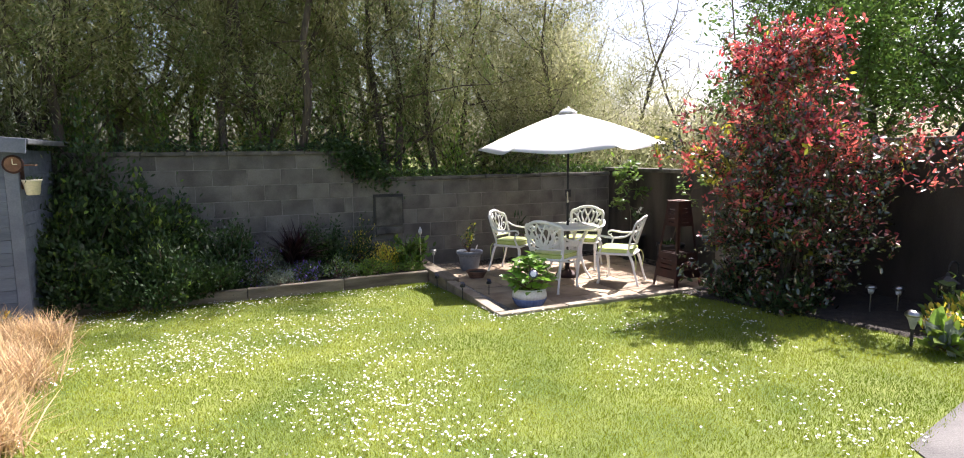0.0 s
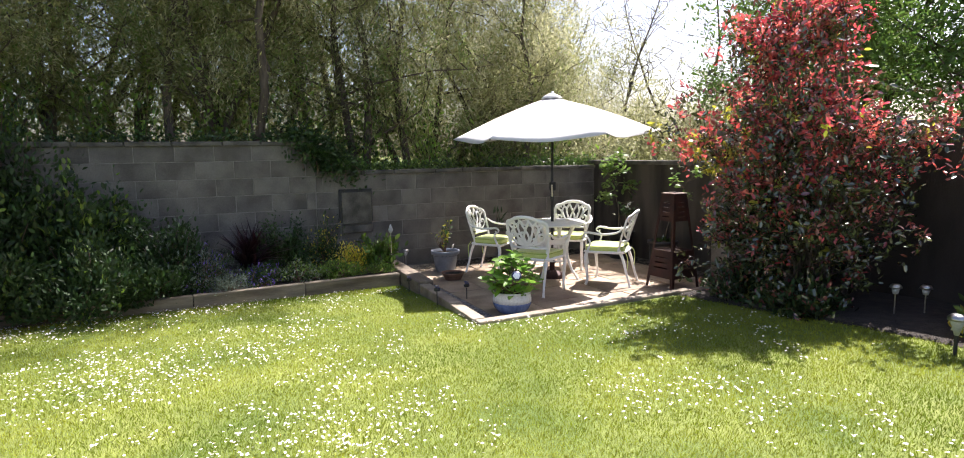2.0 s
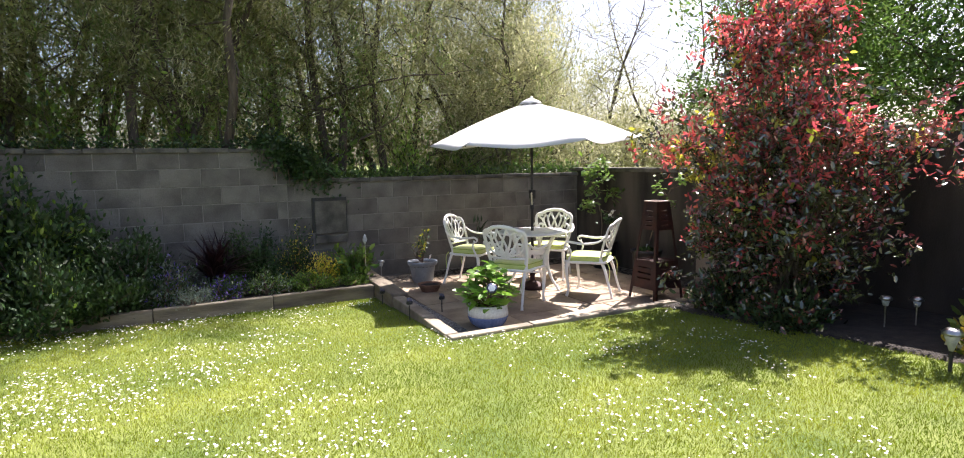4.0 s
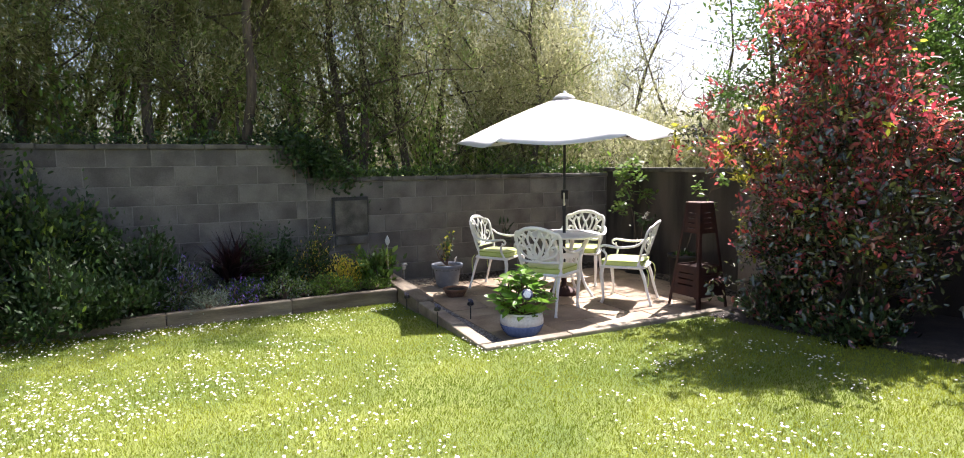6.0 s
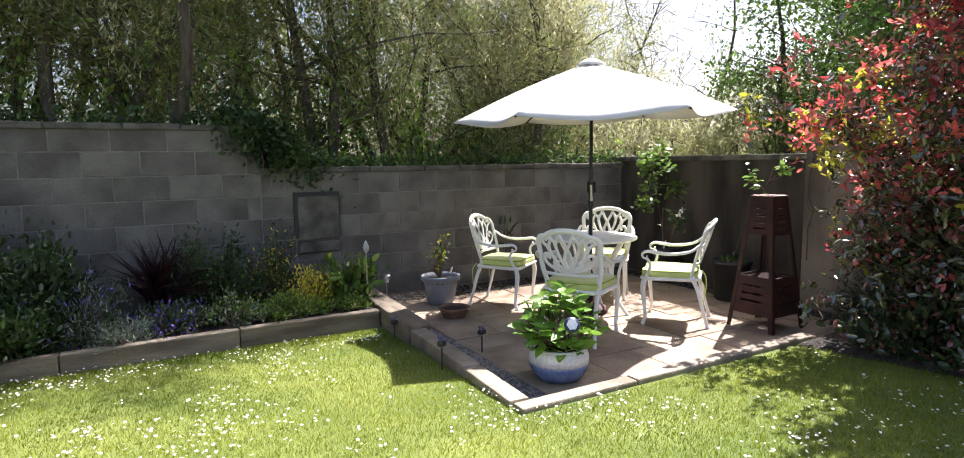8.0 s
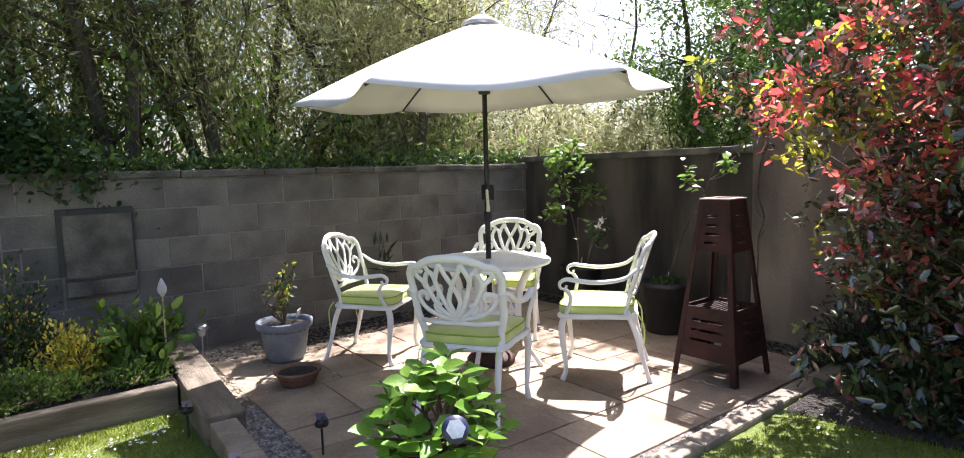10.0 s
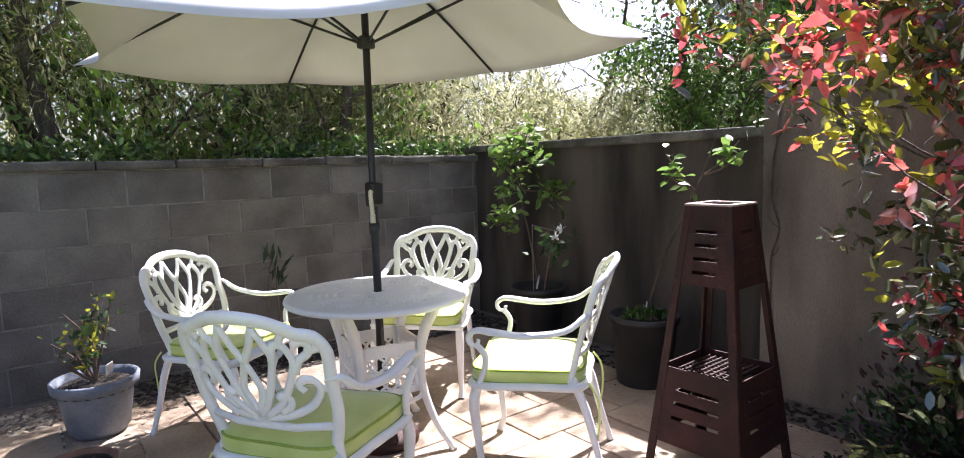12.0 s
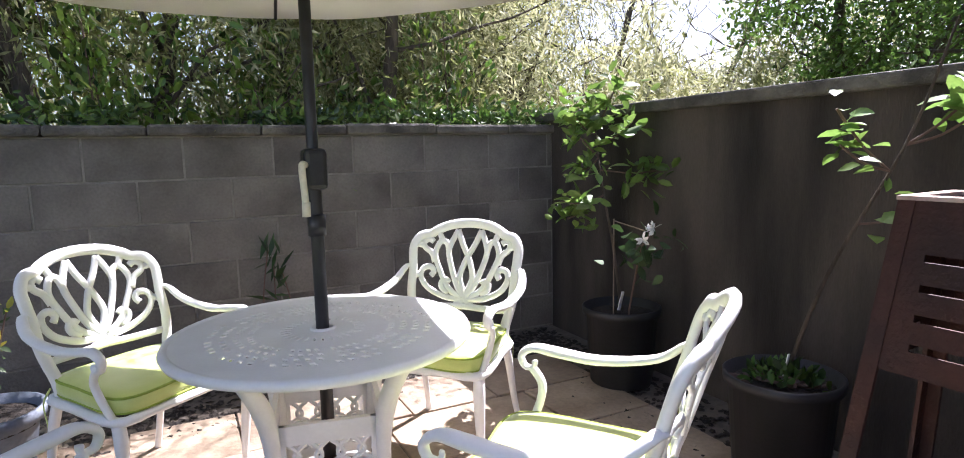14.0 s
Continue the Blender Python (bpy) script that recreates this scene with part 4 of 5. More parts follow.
OLIVE = [M["feather"], M["feather"], M["feather3"], M["feather2"]]
PALE = [M["feather2"], M["feather2"], M["feather"]]
for x, y, h, k, mm in [(-3.6, 10.7, 8.2, 80000, OLIVE), (-2.0, 10.6, 8.6, 90000, OLIVE), (-0.5, 10.5, 8.6, 90000, OLIVE), (0.9, 10.7, 8.4, 90000, OLIVE),
                       (2.2, 10.7, 7.8, 90000, OLIVE), (3.5, 10.7, 7.2, 92000, OLIVE), (5.1, 10.8, 4.9, 70000, PALE), (6.3, 11.9, 4.1, 60000, PALE),
                       (-5.6, 10.6, 8.0, 42000, OLIVE), (7.6, 12.6, 3.5, 16000, PALE)]:
    tree((x, y, -0.05), h, "feathery grey-green tree with many leaning trunks behind the block wall", mm, k, 0.075, low=0.15, splay=0.34, r0=0.08,
         stems_n=4, cluster=0.24, plume=0.32, up=1.2, per=70)
for x, y, h in [(-5.2, 13.2, 8.6), (-2.8, 13.5, 9.0), (-1.0, 13.2, 8.8), (0.6, 14.0, 8.5), (2.6, 14.2, 7.0)]:
    tree((x, y, -0.05), h, "tall feathery tree standing behind the others", OLIVE, 22000, 0.12, low=0.1, splay=0.3, cluster=0.34, plume=0.35, up=1.1)
for x, y, h, k in [(12.9, 9.7, 6.8, 12000), (11.6, 6.4, 7.5, 12000), (11.4, 3.6, 7.0, 11000), (13.6, 12.2, 6.4, 10000), (15.0, 8.0, 8.5, 10000), (11.5, 0.8, 7, 8000), (16.0, 13.0, 7.0, 9000), (10.6, 7.7, 6.0, 11000)]:
    tree((x, y, -0.05), h, "tall fresh green broadleaf tree beyond the rendered wall", [M["broad"]], k * 1.4, 0.1, LEAF, stems_n=3, splay=0.25, cluster=0.3, low=0.15, up=0.1, r0=0.14, per=45)
for x, y, h in [(11.0, 15.5, 6.5), (13.0, 15.0, 7.2), (9.4, 17.0, 6.0)]:
    tree((x, y, -0.05), h, "slender tree with bare grey branches in the distance", [M["feather2"]], 1200, 0.12, stems_n=3, splay=0.2, r0=0.07, bare=True)


def shrub(name, loc, size, mats_, n, leaf, label, category="shrub", template=LEAF, up=0.5, hollow=0.55, seed_tips=26, odds=None):
    """A mound of leaves on twigs, uneven in outline."""
    t = thing(name, pose(*loc), label, category)
    d = unit(seed_tips, 0.4)
    d[:, 2] = np.abs(d[:, 2])
    tips = d * np.array(size) * rng.uniform(0.6, 1.08, (seed_tips, 1))
    tagged(part("stem", stems(bmesh.new(), (0, 0, -0.02), [tuple(q) for q in tips], 0.012, 0.003, 0.04), M["twig"], t), kind="stuff")
    k = rng.integers(0, seed_tips, n)
    f = rng.uniform(hollow, 1.05, (n, 1))
    pos = tips[k] * f + rng.normal(size=(n, 3)) * np.array(size) * 0.13
    pos[:, 2] = np.maximum(pos[:, 2], 0.02)
    dirs = tips[k] / np.array(size) * 0.8 + rng.normal(size=(n, 3)) * 0.6
    dirs[:, 2] += up
    which = rng.choice(len(mats_), size=n, p=odds)
    me = scatter("foliage", template, pos, frames_of(dirs, rng.uniform(0, 6.28, n)), rng.uniform(0.6, 1.25, n) * leaf, mats_, which)
    part("foliage", me, None, t)
    return t


for x, y, h in [(7.4, 14.6, 3.5), (9.2, 13.4, 2.7), (5.6, 15.0, 4.0), (11.2, 14.4, 2.6), (12.2, 12.9, 2.4), (14.6, 13.2, 3.2), (17.0, 17.0, 4.2)]:
    tree((x, y, -0.05), h, "low feathery grey-green tree in the distance", PALE, 9000, 0.15, low=0.05, splay=0.5, cluster=0.36, plume=0.3, up=0.9)

# low growth just behind the wall
for x, w, h in [(-3.6, 0.9, 3.0), (-2.2, 0.9, 3.1), (-0.8, 0.8, 2.9), (0.5, 0.8, 2.9), (1.5, 0.7, 2.5), (2.4, 0.75, 2.7), (3.5, 0.8, 2.6), (4.6, 0.8, 2.4), (5.6, 0.7, 2.2), (6.9, 0.8, 1.9)]:
    shrub("hedge_shrub", (x, 10.45, -0.05), (w, 0.5, h), [M["broad"], M["shrub"], M["bright"]], 2900, 0.08, "tangled green bramble growth behind the block wall", odds=[0.5, 0.1, 0.4])

# red-tipped shrub by the rendered wall
PX, PY = 5.28, 5.05
ph = thing("photinia_shrub", pose(PX, PY, 0.16), "tall shrub with glossy dark leaves and red new growth", "shrub")
tips, arms = [], []
while len(arms) < 74:
    z = 0.3 + 2.7 * rng.uniform(0, 1) ** 1.1
    lo = float(np.interp(z, (0, 0.3, 0.8, 1.25, 1.6, 1.9, 2.45, 2.9, 3.15), (-0.35, -0.6, -0.75, -1.0, -1.05, -0.7, -0.45, -0.1, 0.2)))
    hi = float(np.interp(z, (0, 0.3, 0.8, 1.25, 1.6, 1.9, 2.45, 2.9, 3.15), (0.8, 1.1, 1.3, 1.45, 1.55, 1.4, 1.0, 0.75, 0.6)))
    a, q = rng.uniform(0, 6.28), rng.uniform(0.45, 1.0)
    deep = 0.72 * min(1.0, (hi - lo) / 1.7)
    arms.append((min(deep * q * math.cos(a), 0.6), (lo + hi) / 2 + (hi - lo) / 2 * q * math.sin(a), z))
while len(tips) < 290:
    x, y, z = arms[len(tips) % 74]
    tips.append((min(x + 0.12 * rng.normal(), 0.7), y + 0.12 * rng.normal(), max(0.12, z + 0.13 * rng.normal())))
for i in range(45):
    z = rng.uniform(0.15, 1.25)
    tips.append((rng.normal() * 0.3 - 0.1, rng.uniform(-0.5 - 0.2 * z, 0.85), z))
for x, y, z in ((0.3, -1.45, 1.5), (0.2, -1.35, 1.7), (0.0, -1.25, 1.35), (0.25, -1.6, 1.75), (0.1, -1.5, 1.6), (0.2, -1.1, 1.95), (0.0, -1.0, 0.75), (-0.2, 1.6, 1.75), (-0.1, 1.65, 1.95), (0.1, 1.55, 1.55), (-0.35, 1.5, 2.05), (0.1, 1.45, 1.2),
                (0.0, 1.3, 1.3), (0.2, 1.4, 1.45), (0.3, 1.2, 1.1), (0.1, 1.2, 1.6), (0.35, 1.3, 0.95), (-0.3, 1.35, 1.4), (-0.6, 1.5, 1.6), (-0.55, 1.58, 1.75), (-0.72, 1.45, 1.68), (-0.5, 1.3, 1.9), (-0.45, 1.2, 2.2), (-0.3, 0.9, 2.5), (-0.4, -0.3, 2.65), (-0.2, 0.1, 2.9), (0.1, -0.2, 2.85), (-0.1, 0.35, 2.75)):
    tips.append((x, y, z))
bm = bmesh.new()
for k, tp in enumerate(tips):
    e = Vector(tp)
    b = Vector((rng.normal() * 0.08, rng.normal() * 0.1, 0.0))
    mid = Vector((e.x * 0.35 + rng.normal() * 0.05, e.y * 0.35 + rng.normal() * 0.05, e.z * 0.55 + rng.normal() * 0.06))
    late = mid.lerp(e, 0.55) + Vector((rng.normal(), rng.normal(), rng.normal())) * 0.045
    path = smooth_path([b, mid, late, e], 4)
    if k % 4 == 0:
        sweep(bm, path, [0.008 - 0.006 * i / (len(path) - 1) for i in range(len(path))], 5)
part("branchwork", bm, M["bark"], ph)
pos, dirs, kinds = [], [], []
for tp in tips:
    e = Vector(tp)
    out = Vector((e.x, e.y - 0.35, 0.35 * (e.z - 0.6))).normalized()
    high = min(1.0, max(0.0, (e.z - 0.3) / 2.5))
    for s in range((7 if e.z > 0.8 else 8) if e.y < 1.15 else (5 if e.z > 0.9 else 2)):
        back = rng.uniform(0, 1) ** 1.2 if s else 0.0
        c = e - out * back * 0.42 + Vector((rng.normal(), rng.normal(), rng.normal())) * (0.03 + 0.15 * back)
        shoot = (out + Vector((rng.normal(), rng.normal(), rng.normal() + 0.6)) * 0.6).normalized()
        tone = rng.uniform()
        red = tone < (0.78 * high + 0.04) * (1.2 if s < 2 else 0.4) * (0.8 if e.y > 0.95 else 1.0)
        kind = 2 if red else (3 if rng.uniform() < (0.36 if e.y > 1.0 and 0.95 < e.z < 1.9 else 0.01 + 0.08 * high) else (1 if rng.uniform() < 0.15 + 0.5 * high else 0))
        for i in range(11):
            pos.append(c - shoot * 0.02 * i + Vector((rng.normal(), rng.normal(), rng.normal())) * 0.012)
            dirs.append(shoot * (0.9 - 0.12 * i) + Vector((rng.normal(), rng.normal(), rng.normal())) * 0.75)
            kinds.append(kind if i < (8 if e.y > 0.85 else 6) or rng.uniform() < 0.4 else 0)
pos, dirs, kinds = np.array(pos), np.array(dirs), np.array(kinds)
single = np.where((pos[:, 1] > 0.95) & (pos[:, 0] < 0.45) & (pos[:, 2] > 0.75))[0][:300]
rest = np.setdiff1d(np.arange(len(pos)), single)
PH = [M["photg"], M["photb"], M["photr"], M["photy"]]
me = scatter("foliage", LEAF, pos[rest], frames_of(dirs[rest], rng.normal(size=len(rest)) * 0.7), rng.uniform(0.65, 1.2, len(rest)) * 0.064, PH, kinds[rest])
tagged(part("foliage", me, None, ph), kind="stuff")
for k in range(4):
    ii = single[kinds[single] == k]
    if len(ii):
        leaves_of(ph, leaf_mesh("glossy_leaf", PH[k], 0.092, 0.9), pos[ii], dirs[ii], rng.uniform(0.65, 1.2, len(ii)), rng.uniform(0, 6.28, len(ii)))

for x, y in ((4.98, 5.52), (4.95, 4.85)):
    shrub("dark_shrub", (x, y, 0.12), (0.4, 0.4, 0.34), PH[:2] + [M["shrub"]], 1900, 0.07, "low dark leaved shrub at the lawn edge", odds=[0.45, 0.1, 0.45])
shrub("dark_shrub", (5.6, 5.8, 0.05), (0.5, 0.5, 0.8), [M["shrub"], M["claret"]], 6000, 0.04, "dark fine leaved low shrub under the red-tipped one", odds=[0.6, 0.4])

shrub("tub_weeds", (5.73, 7.54, 0.372), (0.15, 0.15, 0.05), [M["broad"], M["shrub"]], 170, 0.05, "low green weeds in a black plastic tub", "weeds")

# dry climber on the rendered wall
cr = thing("climber_stem", pose(6.085, 6.96, 0.45), "thin dead climber stem clinging to the rendered wall", "climber")
pts = [(0.0 + 0.008 * math.sin(i * 2.3), 0.022 * math.sin(i * 1.7) + 0.01 * math.cos(i * 3.1), 0.16 * i) for i in range(8)]
part("stem", sweep(bmesh.new(), smooth_path(pts, 5), 0.0045, 6), M["bark"], cr)
for i in range(1, 8):
    s = 1 if i % 2 else -1
    p = Vector(pts[i])
    part("side_shoot", sweep(bmesh.new(), smooth_path([p, p + Vector((-0.012, 0.03 * s, 0.02)), p + Vector((-0.02, 0.05 * s, 0.06))], 3), 0.0025, 5), M["bark"], cr)

# flower bed, from the shed to the patio
shrub("choisya_shrub", (-2.0, 9.05, 0.1), (0.7, 0.5, 1.35), [M["shrub"], M["bright"]], 4600, 0.085, "tall dark evergreen shrub with bright young shoots", odds=[0.93, 0.07])
shrub("choisya_shrub", (-1.2, 9.2, 0.1), (0.55, 0.45, 1.3), [M["shrub"], M["bright"]], 3800, 0.085, "dark evergreen shrub with lime green shoots by the wall", odds=[0.8, 0.2])
shrub("climbing_shrub", (-1.95, 9.5, 0.1), (0.8, 0.25, 2.0), [M["shrub"], M["ivy"]], 5600, 0.07, "tall dark shrub growing over the block wall", odds=[0.6, 0.4])
shrub("climbing_shrub", (-0.85, 9.42, 0.1), (0.42, 0.25, 1.1), [M["shrub"], M["ivy"]], 2800, 0.065, "dark shrub growing against the block wall", odds=[0.6, 0.4])
shrub("dense_shrub", (-1.9, 8.6, 0.05), (0.6, 0.5, 0.85), [M["shrub"], M["bright"]], 5200, 0.065, "dense dark green shrub with a few bright shoots over the kerb", odds=[0.95, 0.05])
shrub("leafy_shrub", (-0.5, 8.66, 0.05), (0.5, 0.42, 0.55), [M["shrub"], M["silver"]], 4200, 0.055, "loose dark shrub spilling over the kerb", odds=[0.95, 0.05])
shrub("dense_shrub", (-1.1, 8.5, 0.05), (0.7, 0.55, 0.72), [M["shrub"], M["bright"]], 6000, 0.06, "low dense dark green shrub spilling over the kerb", odds=[0.96, 0.04])
shrub("leafy_shrub", (-0.35, 9.1, 0.1), (0.5, 0.4, 0.85), [M["shrub"], M["silver"]], 3600, 0.06, "loose dark green shrub before the block wall", odds=[0.93, 0.07])
shrub("leafy_shrub", (1.0, 9.28, 0.1), (0.42, 0.33, 0.72), [M["shrub"], M["ivy"]], 5200, 0.042, "rounded dark green shrub before the block wall", odds=[0.7, 0.3])
shrub("leafy_shrub", (1.5, 9.3, 0.1), (0.3, 0.28, 0.64), [M["shrub"], M["gold"]], 3200, 0.035, "small green shrub with yellow tipped leaves", odds=[0.84, 0.16])
shrub("lavender", (0.05, 8.8, 0.1), (0.46, 0.4, 0.42), [M["silver"], M["purple"], M["shrub"]], 2600, 0.05, "grey-green mound with violet flowers", "flowers", NARROW, odds=[0.26, 0.12, 0.62])
shrub("violet_flowers", (0.62, 8.74, 0.1), (0.3, 0.28, 0.26), [M["purple"], M["shrub"]], 1900, 0.034, "low violet flowers among dark leaves", "flowers", odds=[0.22, 0.78])
shrub("silver_mound", (0.3, 8.55, 0.08), (0.26, 0.24, 0.2), [M["silver"]], 1700, 0.045, "silvery grey low plant by the kerb", "plant", NARROW)
shrub("green_mound", (1.08, 8.75, 0.1), (0.3, 0.22, 0.25), [M["silver"], M["shrub"], M["broad"]], 2000, 0.034, "low grey-green mound by the kerb", "plant", odds=[0.25, 0.45, 0.3])
shrub("green_mound", (1.55, 8.76, 0.1), (0.34, 0.22, 0.22), [M["broad"], M["bright"]], 2600, 0.03, "low fresh green mound by the kerb", "plant", odds=[0.7, 0.3])
shrub("golden_shrub", (1.82, 9.0, 0.1), (0.27, 0.22, 0.38), [M["gold"], M["bright"]], 1500, 0.036, "small golden yellow leaved shrub", odds=[0.85, 0.15])
shrub("leafy_plant", (2.17, 9.02, 0.1), (0.27, 0.3, 0.42), [M["broad"], M["bright"]], 620, 0.095, "broad leaved green plant at the end of the bed", "plant", odds=[0.8, 0.2])
shrub("green_mound", (2.08, 8.78, 0.1), (0.22, 0.2, 0.17), [M["bright"], M["broad"]], 1300, 0.028, "low bright green mound by the kerb", "plant", odds=[0.25, 0.75])
pf = thing("strap_leaf_plant", pose(0.55, 9.2, 0.22), "dark red strap-leaved plant in the flower bed", "plant")
d = unit(190, 0.9)
d[:, 2] = np.abs(d[:, 2]) + 0.25
fine_strap = (STRAP[0] * np.array([1, 0.45, 1]), STRAP[1])
part("leaves", scatter("leaves", fine_strap, rng.normal(size=(190, 3)) * np.array([0.04, 0.04, 0.0]), frames_of(d, rng.normal(size=190) * 0.4), rng.uniform(0.4, 0.72, 190), [M["claret"]]), None, pf)
part("stem", lathe(bmesh.new(), [(0.05, -0.2), (0.045, 0.0), (0.02, 0.06)], 10), M["bark"], pf)

# ivy over the step of the wall and along its top
iv = thing("ivy", pose(1.6, WALL_Y - 0.03, 1.35), "dark ivy hanging over the step of the wall", "ivy")
n = 2800
pos = np.stack([rng.normal(size=n) * 0.26, rng.uniform(-0.12, 0.25, n), rng.normal(size=n) * 0.14 + 0.29], 1)
pos[:, 2] -= 0.45 * pos[:, 0]
d = unit(n)
d[:, 1] -= 0.6
part("foliage", scatter("foliage", LEAF, pos, frames_of(d, rng.uniform(0, 6.28, n)), rng.uniform(0.04, 0.085, n), [M["ivy"], M["shrub"]], rng.integers(0, 2, n)), None, iv)
for k in range(5):
    part("vine", sweep(bmesh.new(), smooth_path([(-0.4 + 0.2 * k, 0.1, 0.42 - 0.07 * k), (-0.3 + 0.2 * k, -0.04, 0.3 - 0.06 * k), (-0.25 + 0.18 * k, -0.03, 0.05 - 0.03 * k)], 4), 0.006, 6), M["twig"], iv)
n = 2600
pos = np.stack([rng.uniform(1.6, 6.3, n), WALL_Y + rng.uniform(0.02, 0.3, n), 1.41 + np.abs(rng.normal(size=n)) * 0.06], 1)
keep = np.array([noise.noise(Vector((p[0] * 1.4, 3, 0))) for p in pos]) > -0.12
pos = pos[keep]
n = len(pos)
tagged(part("wall_top_ivy", scatter("wall_top_ivy", LEAF, pos, frames_of(unit(n, 0.3), rng.uniform(0, 6.28, n)), rng.uniform(0.03, 0.075, n), [M["ivy"], M["broad"]], rng.integers(0, 2, n)), None),
       "ivy leaves creeping along the top of the block wall", "ivy", kind="stuff")
n = 1500
pos = np.stack([rng.uniform(-4, 1.6, n), WALL_Y + rng.uniform(-0.05, 0.3, n), 1.83 + np.abs(rng.normal(size=n)) * 0.07], 1)
tagged(part("wall_top_ivy", scatter("wall_top_ivy", LEAF, pos, frames_of(unit(n, 0.3), rng.uniform(0, 6.28, n)), rng.uniform(0.03, 0.075, n), [M["ivy"], M["shrub"]], rng.integers(0, 2, n)), None),
       "ivy leaves along the top of the taller wall", "ivy", kind="stuff")
cr = thing("creeper_stem", pose(6.09, 7.0, 0), "thin bare creeper stem on the rendered wall", "creeper")
part("stem", sweep(bmesh.new(), smooth_path([(0.03, 0.0, 0.62), (0.03, 0.03, 0.8), (0.03, -0.01, 0.95), (0.03, 0.035, 1.1), (0.03, 0.0, 1.25), (0.03, 0.03, 1.42)], 4), 0.006, 6), M["twig"], cr)
sw = thing("wall_weed", pose(4.25, 9.55, 0.0), "small straggly weed at the foot of the wall", "weed")
d = unit(26, 1.0)
part("leaves", scatter("leaves", NARROW, np.stack([rng.normal(size=26) * 0.04, rng.normal(size=26) * 0.03, rng.uniform(0.35, 0.72, 26)], 1), frames_of(d, rng.uniform(0, 6, 26)), rng.uniform(0.1, 0.17, 26), [M["shrub"]]), None, sw)
part("stem", stems(bmesh.new(), (0, 0, 0), [(-0.03, 0, 0.72), (0.04, 0, 0.6), (0.0, 0.02, 0.66)], 0.005, 0.003), M["twig"], sw)

# slate panel on the wall
sp = thing("wall_panel", pose(2.05, WALL_Y - 0.004, 0.66), "grey stone hatch on the block wall, its shadow edge drawn in black", "panel")
# Black plate showing at top and sides: the hatch's shadow line put into colour.
part("surround", bx(-0.245, 0.224, -0.03, 0.0, 0.02, 0.49, bevel=0.004), M["blackpot"], sp)
part("face", bx(-0.21, 0.21, -0.045, -0.0225, 0.0, 0.445, bevel=0.008), M["coping"], sp)
part("foot_block", bx(-0.215, 0.215, -0.06, 0.0, -0.13, -0.022, bevel=0.01), M["coping"], sp)


# ---- garden lights ----
def stake_light(loc, height, label, head):
    t = thing("solar_light", pose(*loc), label, "solar light")
    part("stake", sweep(bmesh.new(), [(0, 0, -0.05), (0, 0, height)], 0.006, 8), M["chrome"] if head != "spot" else M["black"], t)
    if head == "mushroom":
        part("cap", lathe(bmesh.new(), [(0.042, height + 0.0), (0.05, height + 0.004), (0.036, height + 0.03), (0.012, height + 0.034)], 20), M["chrome"], t, smooth=True)
        part("lens", lathe(bmesh.new(), [(0.02, height - 0.05), (0.03, height - 0.004), (0.01, height)], 16), M["opal"], t, smooth=True)
    elif head == "drop":
        part("bulb", lathe(bmesh.new(), [(0.008, height - 0.01), (0.026, height + 0.02), (0.03, height + 0.045), (0.016, height + 0.085), (0.002, height + 0.11)], 16), M["opal"], t, smooth=True)
    else:
        bm = lathe(bmesh.new(), [(0.014, -0.032), (0.024, -0.014), (0.028, 0.02), (0.024, 0.024), (0.008, 0.014)], 16)
        bmesh.ops.transform(bm, matrix=pose(0, 0, height + 0.03, 65, 0, 40), verts=bm.verts)
        part("lamp_head", bm, M["black"], t, smooth=True)
        part("solar_cell", box(bmesh.new(), -0.024, 0.024, -0.024, 0.024, 0, 0.006, m=pose(0, 0, height + 0.055, 25, 10, 0)), M["navy"], t)
    return t


stake_light((2.30, 8.89, 0.1), 0.50, "white drop shaped solar light on a thin stake", "drop")
stake_light((2.55, 9.05, 0.02), 0.28, "small steel capped solar light on a stake", "mushroom")
stake_light((2.68, 7.30, 0.0), 0.13, "small black solar spotlight beside the flags", "spot")
stake_light((2.20, 6.98, 0.03), 0.17, "small black solar spotlight beside the kerb", "spot")
stake_light((2.22, 7.95, 0.0), 0.12, "small black solar spotlight beside the kerb", "spot")
stake_light((5.33, 4.25, 0.18), 0.26, "small steel capped solar light on a stake", "mushroom")
stake_light((5.55, 4.13, 0.18), 0.25, "small steel capped solar light on a stake", "mushroom")
gs = thing("globe_light", pose(4.60, 3.42, lawn_z(0, 3.4)), "clear and steel solar light on a black stake", "solar light")
part("stake", sweep(bmesh.new(), [(0, 0, -0.05), (0, 0, 0.16)], 0.012, 8), M["black"], gs)
part("lens", lathe(bmesh.new(), [(0.014, 0.14), (0.03, 0.2), (0.045, 0.235), (0.045, 0.245), (0.01, 0.248)], 20), M["opal"], gs, smooth=True)
part("cap", lathe(bmesh.new(), [(0.06, 0.246), (0.062, 0.262), (0.04, 0.285), (0.01, 0.29)], 20), M["chrome"], gs, smooth=True)
la = thing("hanging_lantern", pose(5.55, 3.72, 0.18), "black lantern hanging from a shepherd hook", "lantern")
part("hook", sweep(bmesh.new(), smooth_path([(0.14, 0, -0.1), (0.14, 0, 0.5), (0.12, 0, 0.56), (0.06, 0, 0.585), (0.01, 0, 0.55), (0.0, 0, 0.50)], 4), 0.006, 8), M["black"], la)
